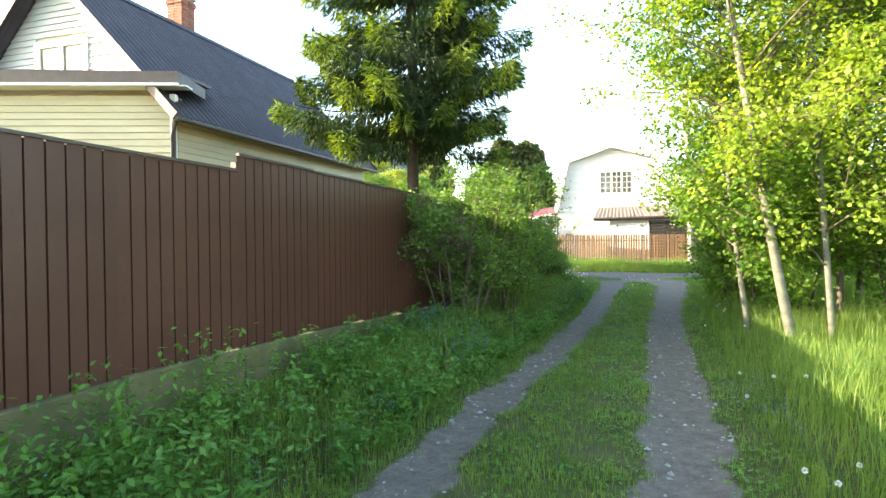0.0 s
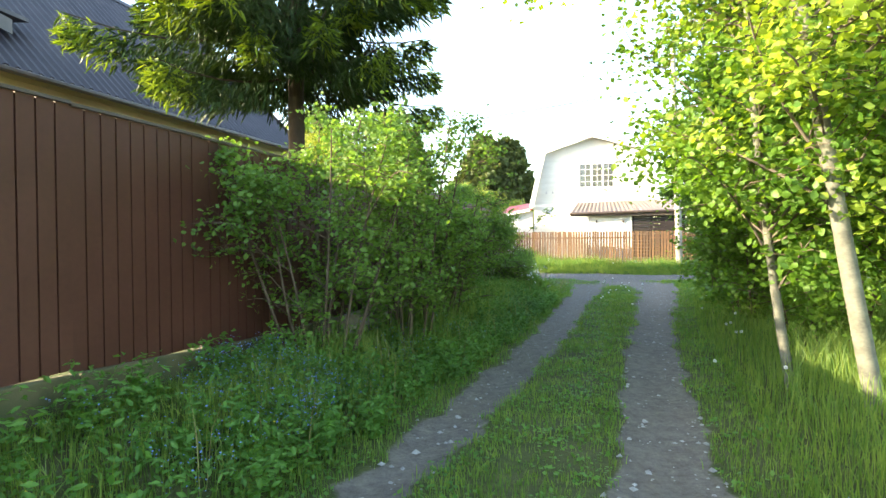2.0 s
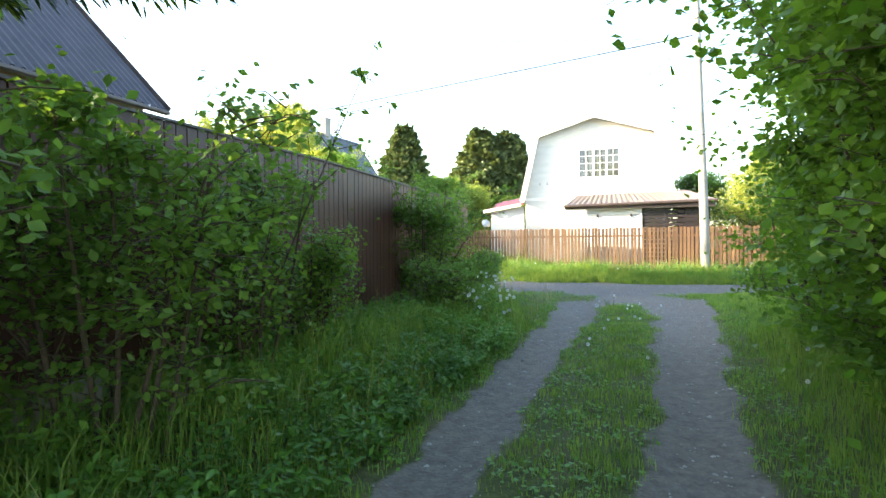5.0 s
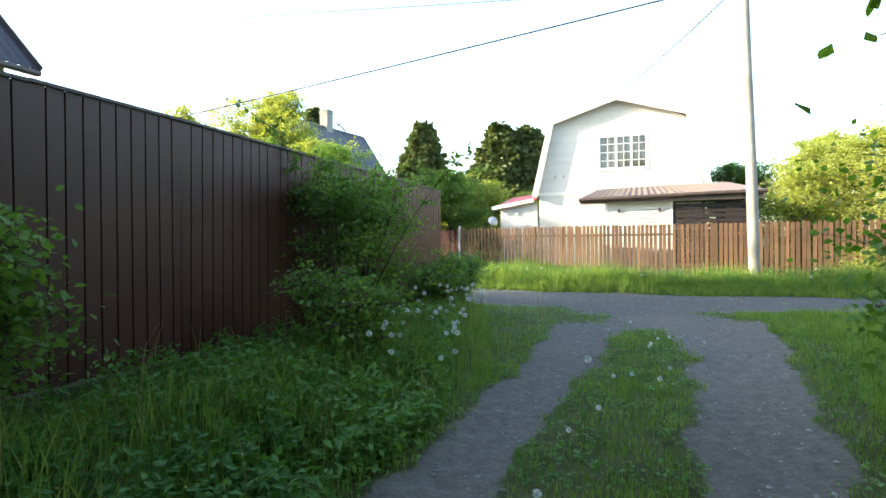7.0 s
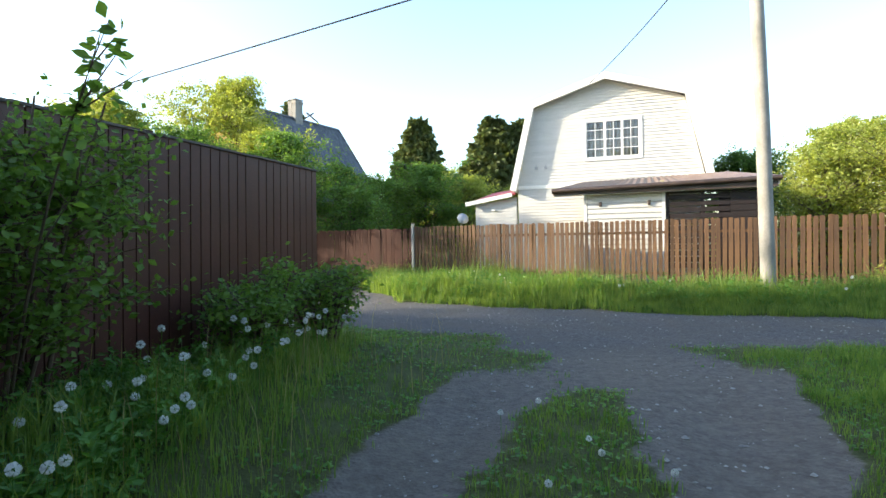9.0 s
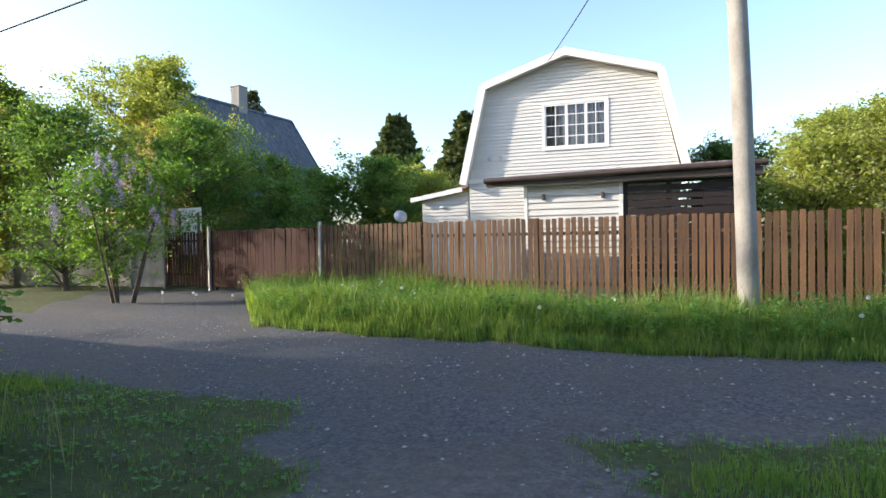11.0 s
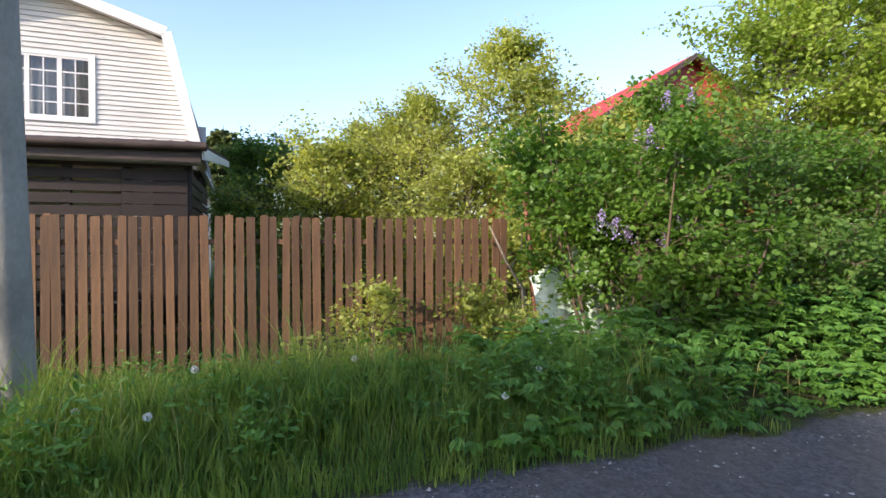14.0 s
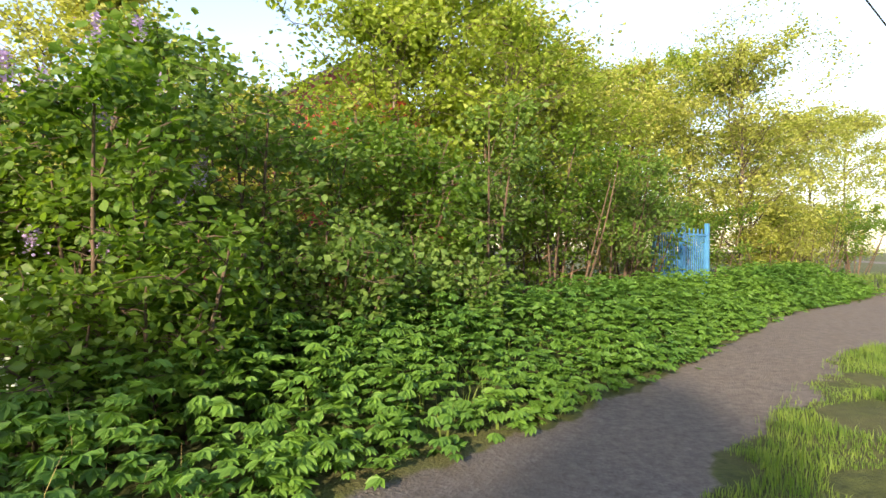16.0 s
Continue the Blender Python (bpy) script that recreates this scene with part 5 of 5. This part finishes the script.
def herbs():
    """Low broad leaves: clover in the lane, weeds along the fence, ground cover under the hedge."""
    rng = np.random.default_rng(12)
    # clover and plantain in the short grass
    x, y = scatter(rng, 150000, -3, 12, 1.5, 22, lambda x, y: in_lane_area(x, y) * np.clip(1 - 1.2 * gravel_at(x, y), 0, 1) * (zone(x, y) < 0.2) * (wob(x, y, 2.1, 6) > -0.2))
    c = np.stack([x, y, ground_z(x, y) + 0.015 + 0.03 * rng.random(len(x))], 1)
    v, f = leaves_simple(rng, c, 0.032, 0.8, -0.1, 2.0)
    tagged(new("clover", mesh_np("clover", v, f, LEAF_HERB)), "low clover leaves among the short grass", "clover", kind="stuff")
    # leafy weeds at the fence foot
    x, y = scatter(rng, 24000, -4, 4, 0, 20.5, lambda x, y: (fence_side(x, y) > 0.22) * (fence_side(x, y) < 2.1) * (x < np.interp(y, LY, LX) - 0.4) * (0.3 + 0.7 * (wob(x, y, 0.9, 5) > -0.1)))
    per = 26
    h = (0.16 + 0.3 * rng.random(len(x))) * np.interp(y, [0, 4, 6, 9, 20], [1.7, 1.6, 1.0, 0.75, 0.75])
    t = rng.random((len(x), per))
    c = np.stack([np.repeat(x, per) + rng.normal(size=len(x) * per) * 0.03, np.repeat(y, per) + rng.normal(size=len(x) * per) * 0.03, np.repeat(ground_z(x, y), per) + (t * h[:, None]).ravel()], 1)
    v, f = leaves(rng, c, 0.055, 0.45, 0.05, 1.2)
    tagged(new("weeds", mesh_np("weeds", v, f, LEAF_HERB)), "knee-high leafy weeds and nettles along the fence foot", "weeds", kind="stuff")
    # broad weeds in the roadside grass
    x, y = scatter(rng, 6500, 1.5, 15, 21, 29, lambda x, y: (y > np.interp(x, FAR_X, FAR_Y) + 0.25) * (y < 28.6 - 0.43 * (x - 4.03)) * (gravel_at(x, y) < 0.3) * (wob(x, y, 1.4, 7) > -0.25))
    h = 0.22 + 0.35 * rng.random(len(x))
    t = rng.random((len(x), per))
    c = np.stack([np.repeat(x, per) + rng.normal(size=len(x) * per) * 0.04, np.repeat(y, per) + rng.normal(size=len(x) * per) * 0.04, np.repeat(ground_z(x, y), per) + (t * h[:, None]).ravel()], 1)
    v, f = leaves(rng, c, 0.06, 0.4, 0.0, 1.0)
    tagged(new("roadside_weeds", mesh_np("roadside_weeds", v, f, LEAF_HERB)), "leafy weeds among the long roadside grass", "weeds", kind="stuff")
    # ground cover before the hedge
    x, y = scatter(rng, 12000, 11, 33, 13, 25, lambda x, y: (y > np.interp(x, FAR_X, FAR_Y) + 0.05) * (y < np.interp(x, FAR_X, FAR_Y) + np.interp(x, [11, 14.5, 17, 33], [0.2, 2.4, 2.5, 2.1])) * smooth(12.2, 15, x))
    per = 14
    d = y - np.interp(x, FAR_X, FAR_Y)
    h = np.clip(0.12 + 0.42 * d, 0.1, 0.7) * (0.75 + 0.4 * rng.random(len(x)))
    t = rng.random((len(x), per)) ** 0.45
    c = np.stack([np.repeat(x, per) + rng.normal(size=len(x) * per) * 0.09, np.repeat(y, per) + rng.normal(size=len(x) * per) * 0.09, np.repeat(ground_z(x, y), per) + (t * h[:, None]).ravel()], 1)
    v, f = palmate(rng, c[rng.random(len(c)) < 0.62], 0.095)
    tagged(new("ground_cover", mesh_np("ground_cover", v, f, LEAF_HERB)), "dense goutweed leaves under the hedge by the road", "ground cover", kind="stuff")


herbs()


def gravel():
    rng = np.random.default_rng(13)
    x, y = scatter(rng, 60000, -2.5, 16, 2, 24.5, lambda x, y: (gravel_at(x, y) > 0.35) * np.where(y > 19, 0.35, 0.6) * (0.15 + (wob(x, y, 2.6, 3) > 0.0)))
    n = len(x)
    s = (0.005 + 0.016 * rng.random(n) ** 3.0) * np.interp(y, [4, 9, 12], [1.5, 1.2, 1.0])
    o = np.array([[1, 0, 0], [0, 1, 0], [-1, 0, 0], [0, -1, 0], [0, 0, 0.7], [0, 0, -0.7]], float)
    j = o[None] * (0.6 + 0.8 * rng.random((n, 6, 1))) * s[:, None, None]
    a = rng.random(n) * 6.28
    ca, sa = np.cos(a)[:, None], np.sin(a)[:, None]
    X = j[:, :, 0] * ca - j[:, :, 1] * sa + x[:, None]
    Y = j[:, :, 0] * sa + j[:, :, 1] * ca + y[:, None]
    Z = j[:, :, 2] + (ground_z(x, y) + s * 0.3)[:, None]
    V = np.stack([X, Y, Z], -1).reshape(-1, 3)
    tri = np.array([[0, 1, 4], [1, 2, 4], [2, 3, 4], [3, 0, 4]])
    F = (np.arange(n)[:, None, None] * 6 + tri[None]).reshape(-1, 3)
    tagged(new("gravel", mesh_np("gravel", V, F, STONE)), "loose crushed stones in the wheel ruts", "gravel", kind="stuff")


gravel()


# ---------- flowers and small things ----------
def dandelion_meshes(rng):
    out = []
    for k in range(4):
        h = 0.24 + 0.07 * k
        st = Tubes()
        st.add([(0, 0, -0.02), (0.01 * (k - 1), 0.008, h * 0.5), (0.015 * (k - 1), 0.0, h)], [0.0028, 0.0025, 0.002], 4)
        n = 90
        d = unit(rng.normal(size=(n, 3)))
        c = np.array([0.015 * (k - 1), 0, h + 0.006])
        a = c + d * 0.007
        o = unit(np.cross(d, rng.normal(size=(n, 3)))) * 0.0045
        e = c + d * (0.021 + 0.002 * rng.random((n, 1)))
        v = np.stack([a, e - o, e + d * 0.002, e + o], 1).reshape(-1, 3)
        out.append((st.mesh("stalk", LEAF_HERB), mesh_np("fluff", v, np.arange(n * 4).reshape(-1, 4), FLUFF)))
    return out


def dandelions():
    rng = np.random.default_rng(21)
    kinds = dandelion_meshes(rng)
    spots = []
    for n, (x0, x1, y0, y1), kp in ((70, (3.4, 5.6, 14.5, 20.5), lambda x, y: (x < np.interp(y, LY, LX) - 0.6 - np.interp(y, [15.5, 18.5, 20.5], [0, 0.9, 1.5])) & (fence_side(x, y) > 0.5)),
                                    (16, (4.3, 7.0, 11, 17.2), lambda x, y: (x > np.interp(y, LY, LX) + 0.35) & (x < np.interp(y, RY, RX) - 0.35)),
                                    (14, (2.2, 7.5, 1.6, 13), lambda x, y: (x > np.interp(y, RY, RX) + 0.5) & (x < np.interp(y, RY, RX) + 1.2)),
                                    (30, (2.0, 6.5, 24.6, 27.5), lambda x, y: y > np.interp(x, FAR_X, FAR_Y) + 0.5),
                                    (16, (8.0, 14.5, 21.2, 24.0), lambda x, y: y > np.interp(x, FAR_X, FAR_Y) + 0.3)):
        got = 0
        while got < n:
            x, y = rng.uniform(x0, x1), rng.uniform(y0, y1)
            if kp(x, y):
                spots.append((x, y))
                got += 1
    for x, y in spots + [(2.02, 2.75), (1.98, 2.9), (1.75, 2.35)]:
        k = int(rng.integers(0, 4))
        low = 0.45 if (y < 14 or (5 < x < 7 and y < 19)) else 1.1
        d = empty("dandelion", x, y, float(ground_z(x, y)), rng.uniform(0, 360), "seeding dandelion with a round white head in the grass", "dandelion", "dandelions")
        d.scale = (low ** 0.4,) * 3
        hang("stalk", kinds[k][0], d)
        hang("seed_head", kinds[k][1], d)


dandelions()


def speckle_flowers():
    rng = np.random.default_rng(22)
    for nm, m, lab, n, (x0, x1, y0, y1), kp, size, zh in (
            ("forget_me_nots", BLUEFLOWER, "small blue forget-me-not flowers among the grass", 1500, (-2.5, 2.6, 2.5, 9.8), lambda x, y: (x < np.interp(y, LY, LX) - 0.45) * (fence_side(x, y) > 0.4) * (wob(x, y, 1.6, 5) > 0.25), 0.012, 0.34),
            ("forget_me_nots", BLUEFLOWER, "blue forget-me-nots on the right verge of the lane", 260, (2.6, 4.2, 3.0, 5.6), lambda x, y: (x > np.interp(y, RY, RX) + 0.45) * (x < np.interp(y, RY, RX) + 0.9), 0.011, 0.16),
            ("buttercups", YELLOWFLOWER, "tiny yellow flowers at the foot of the fence", 240, (-1.5, 4.4, 5, 19), lambda x, y: (x < np.interp(y, LY, LX) - 0.7) * (fence_side(x, y) > 0.15) * (wob(x, y, 1.1, 1) > 0.2), 0.012, 0.22)):
        x, y = scatter(rng, n * 12, x0, x1, y0, y1, kp)
        x, y = x[:n], y[:n]
        c = np.stack([x, y, ground_z(x, y) + zh * (0.6 + 0.5 * rng.random(len(x)))], 1)
        v, f = leaves_simple(rng, c, size, 0.9, -0.2, 3.0)
        tagged(new(nm, mesh_np(nm, v, f, m)), lab, "flowers", kind="stuff")
    a, u = rng.random(900) * 6.28, np.sqrt(rng.random(900))
    x, y = 0.1 + np.cos(a) * u * 0.5, 6.95 + np.sin(a) * u * 0.75
    c = np.stack([x, y, ground_z(x, y) + 0.3 * (0.7 + 0.5 * rng.random(900))], 1)
    v, f = leaves_simple(rng, c, 0.013, 0.9, -0.2, 3.0)
    tagged(new("forget_me_nots", mesh_np("forget_me_nots", v, f, BLUEFLOWER)), "dense patch of blue forget-me-nots before the leafy bush", "flowers", kind="stuff")
    # dry grass stalks above the long grass
    x, y = scatter(rng, 5200, 0, 16, 2, 27, lambda x, y: (((y > np.interp(x, FAR_X, FAR_Y) + 0.3) & (y < 28.5 - 0.43 * (x - 4))) | ((x < np.interp(y, LY, LX) - 0.5) & (fence_side(x, y) > 0.3) & (y < 20))) * (gravel_at(x, y) < 0.2))
    v, f = blades(rng, x, y, ground_z(x, y), 0.35 + 0.3 * rng.random(len(x)), 0.005 * np.ones(len(x)), 0.25)
    tagged(new("seed_stalks", mesh_np("seed_stalks", v, f, STRAW)), "pale dry seed stalks standing over the grass", "grass", kind="stuff")


speckle_flowers()


def flower_panicle(rng, centres, size, material, per=60):
    n = len(centres)
    t = rng.random((n, per, 1))
    o = rng.normal(size=(n, per, 3)) * (1 - t * 0.8) * size * 0.28
    c = centres[:, None, :] + o + np.array([0, 0, 1.0]) * t * size
    return leaves_simple(rng, c.reshape(-1, 3), 0.022, 0.9, 0, 1)


def lilacs():
    rng = np.random.default_rng(23)
    L = T("lilac_bush", 0.1, 27.6, 0.0, 3.3, 1.5, 301, LEAF_ALDER, TWIG, "lilac bush covered in pale purple flowers beside the driveway", "bush", 0.07, 9000, stems=7, trunk_r=0.03, low=0.25, limbs=50, clump=0.25, width=0.75)
    a, u = rng.random(70) * 6.28, rng.random(70)
    c = np.stack([np.cos(a) * 1.25 * np.sqrt(u), np.sin(a) * 1.25 * np.sqrt(u), 1.5 + 1.25 * (1 - u) + rng.normal(size=70) * 0.2], 1)
    v, f = flower_panicle(rng, c, 0.2, LILAC, 110)
    hang("blossom", mesh_np("blossom", v, f, LILAC), L, "pale purple flower panicles", kind="stuff")
    M = T("lilac_bush", 16.3, 23.0, 0.0, 3.2, 1.1, 302, LEAF_ALDER, TWIG, "lilac shrub with a few purple panicles by the fence end", "bush", 0.075, 9000, stems=7, trunk_r=0.025, low=0.2, limbs=50, clump=0.24, width=0.75)
    c = np.stack([rng.uniform(-0.9, 0.9, 14), rng.uniform(-1.2, -0.5, 14), rng.uniform(1.2, 2.9, 14)], 1)
    c = np.concatenate([c, [[-0.95, -0.65, 1.45], [-0.85, -0.75, 1.38]]])
    v, f = flower_panicle(rng, c, 0.16, LILAC, 110)
    hang("blossom", mesh_np("blossom", v, f, LILAC), M, "purple flower panicles", kind="stuff")


lilacs()


def odds():
    # plastic sheeting over a frame at the fence end
    P = empty("plastic_sheet", 15.75, 23.55, -0.1, -28, "whitish green plastic sheeting draped over a low frame", "sheeting")
    n, m = 26, 12
    v = []
    for j in range(m):
        for i in range(n):
            u, w = i / (n - 1), j / (m - 1)
            top = 0.95 + 0.4 * min(1, u * 2.2)
            v.append((u * 1.5, 0.45 * w ** 2 + 0.03 * math.sin(u * 23 + w * 3) + 0.02 * math.sin(u * 51), top * math.sin(min(1.0, w * 1.05) * math.pi / 2) + 0.02 * math.sin(u * 17)))
    f = [(j * n + i, j * n + i + 1, (j + 1) * n + i + 1, (j + 1) * n + i) for j in range(m - 1) for i in range(n - 1)]
    hang("sheet", mesh_np("sheet", v, np.array(f), FILM, True), P)
    t = Tubes()
    t.add([(0, 0.5, -0.2), (0, 0.5, 0.8)], [0.02, 0.02], 6)
    hang("stake", t.mesh("stake", TWIG), P)
    t = Tubes()
    t.add([(1.5, 0.5, -0.2), (1.5, 0.5, 1.1)], [0.02, 0.02], 6)
    hang("stake", t.mesh("stake", TWIG), P)
    R = empty("rusty_pipe", 15.95, 23.9, 0, 0, "leaning rusty pipe with a cap behind the fence end", "pipe")
    t = Tubes()
    t.add([(0.2, 0, -0.3), (0.02, 0, 1.0), (-0.06, 0, 1.85)], [0.035, 0.035, 0.035], 10)
    hang("tube", t.mesh("tube", RUST), R)
    t = Tubes()
    t.add([(-0.055, 0, 1.80), (-0.065, 0, 1.95)], [0.055, 0.055], 10)
    hang("cap", t.mesh("cap", RUST), R)
    B = empty("dead_branch", 15.35, 23.75, 0.0, 0, "bare pale dead branch leaning on the picket fence", "branch")
    t = Tubes()
    t.add([(0.35, -0.05, 0.0), (0.22, -0.1, 0.75), (-0.05, -0.12, 1.05), (-0.3, -0.08, 1.5)], [0.03, 0.026, 0.018, 0.008], 7)
    t.add([(0.0, -0.11, 1.0), (0.15, -0.15, 1.25), (0.18, -0.12, 1.5)], [0.012, 0.009, 0.004], 6)
    t.add([(0.22, -0.1, 0.75), (-0.1, -0.1, 0.85), (-0.3, -0.1, 0.8)], [0.012, 0.009, 0.004], 6)
    hang("limb", t.mesh("limb", plain("bleached dead wood", (0.25, 0.2, 0.16), (0.42, 0.36, 0.3), 0.9, 6)), B)
    # satellite dish by the side wing
    D = empty("satellite_dish", 5.3, 33.6, 0, 0, "small grey satellite dish on a short mast", "satellite dish")
    bm = bmesh.new()
    bmesh.ops.create_uvsphere(bm, u_segments=20, v_segments=12, radius=0.3)
    bmesh.ops.delete(bm, geom=[q for q in bm.verts if q.co.z > -0.2], context="VERTS")
    part("bowl", bm, STEEL, D, smooth=True).matrix_basis = pose(0, 0, 1.9, -115, 0, 20)
    part("mast", boxes((-0.02, 0.02, 0.05, 0.09, -0.1, 1.8)), STEEL, D)
    # pale panels behind the lilac
    F = empty("panel_fence", -1.3, 31.9, 0, 163, "pale grey sheet fence behind the lilac bush", "fence")
    for i in range(8):
        part("panel", boxes((i * 1.25, i * 1.25 + 1.243, 0, 0.03, 0.0, 1.75), bevel=0.005), CONCRETE, F)
        part("post", boxes((i * 1.25 - 0.03, i * 1.25 + 0.03, 0.032, 0.09, -0.3, 1.8)), CONCRETE, F)
    W = empty("white_board", -0.7, 32.9, 0, 160, "large white board standing behind the dark fence", "board")
    part("board", boxes((0, 0.9, 0, 0.03, 0.9, 2.35), bevel=0.004), WHITE, W)
    part("leg", boxes((0.05, 0.1, 0.032, 0.08, -0.2, 2.2)), TWIG, W)
    part("leg", boxes((0.8, 0.85, 0.032, 0.08, -0.2, 2.2)), TWIG, W)
    # an old log at the foot of the sheet fence
    G = empty("old_log", 0.45, 9.3, 0, 0, "weathered grey log lying along the foot of the fence", "log")
    t = Tubes()
    t.add([(-0.2, -0.5, 0.45), (0.33, 0.8, 0.48), (0.7, 1.7, 0.44)], [0.14, 0.13, 0.11], 10)
    hang("log_body", t.mesh("log_body", plain("grey weathered log", (0.16, 0.14, 0.11), (0.3, 0.27, 0.22), 0.95, 7, (1, 1, 1))), G)
    # dry twigs and bare stems under the hedge
    rng = np.random.default_rng(77)
    K = empty("dead_brushwood", 19.5, 22.8, 0.0, -22, "tangle of dry brown twigs under the overgrown hedge", "brushwood")
    t = Tubes()
    for k in range(420):
        a = np.array([rng.uniform(-3.5, 6.5), rng.uniform(-0.9, 1.0), rng.uniform(0.1, 1.9) * rng.random() + 0.1])
        d = rng.normal(size=3) * np.array([0.5, 0.4, 0.22])
        t.add(curve_points(a, a + d, 0.12, 5, rng), [0.009, 0.008, 0.006, 0.004, 0.002], 4)
    hang("twigs", t.mesh("twigs", DRY_TWIG), K, kind="stuff")
    for k in range(16):
        t = Tubes()
        x, y = -3.2 + k * 0.62 + rng.uniform(-0.2, 0.2), rng.uniform(-0.7, 0.5)
        t.add(curve_points((x, y, -0.1), (x + rng.uniform(-0.5, 0.5), y + rng.uniform(-0.3, 0.3), rng.uniform(1.8, 3.2)), 0.06, 7, rng), [0.03, 0.027, 0.024, 0.02, 0.016, 0.01, 0.005], 7)
        hang("bare_stem", t.mesh("bare_stem", BARK), K)
    # low ridge brace on the slate roof
    Z = empty("roof_brace", -4.05, 46.9, 0, 62, "dark wooden brace on the ridge of the slate roof", "brace")
    bar("strut", (-0.6, 0, 8.75), (0.2, 0, 9.25), 0.07, 0.07, BROWN_TRIM, Z)
    bar("strut", (-0.3, 0.1, 9.2), (0.7, 0.1, 8.75), 0.07, 0.07, BROWN_TRIM, Z)


odds()
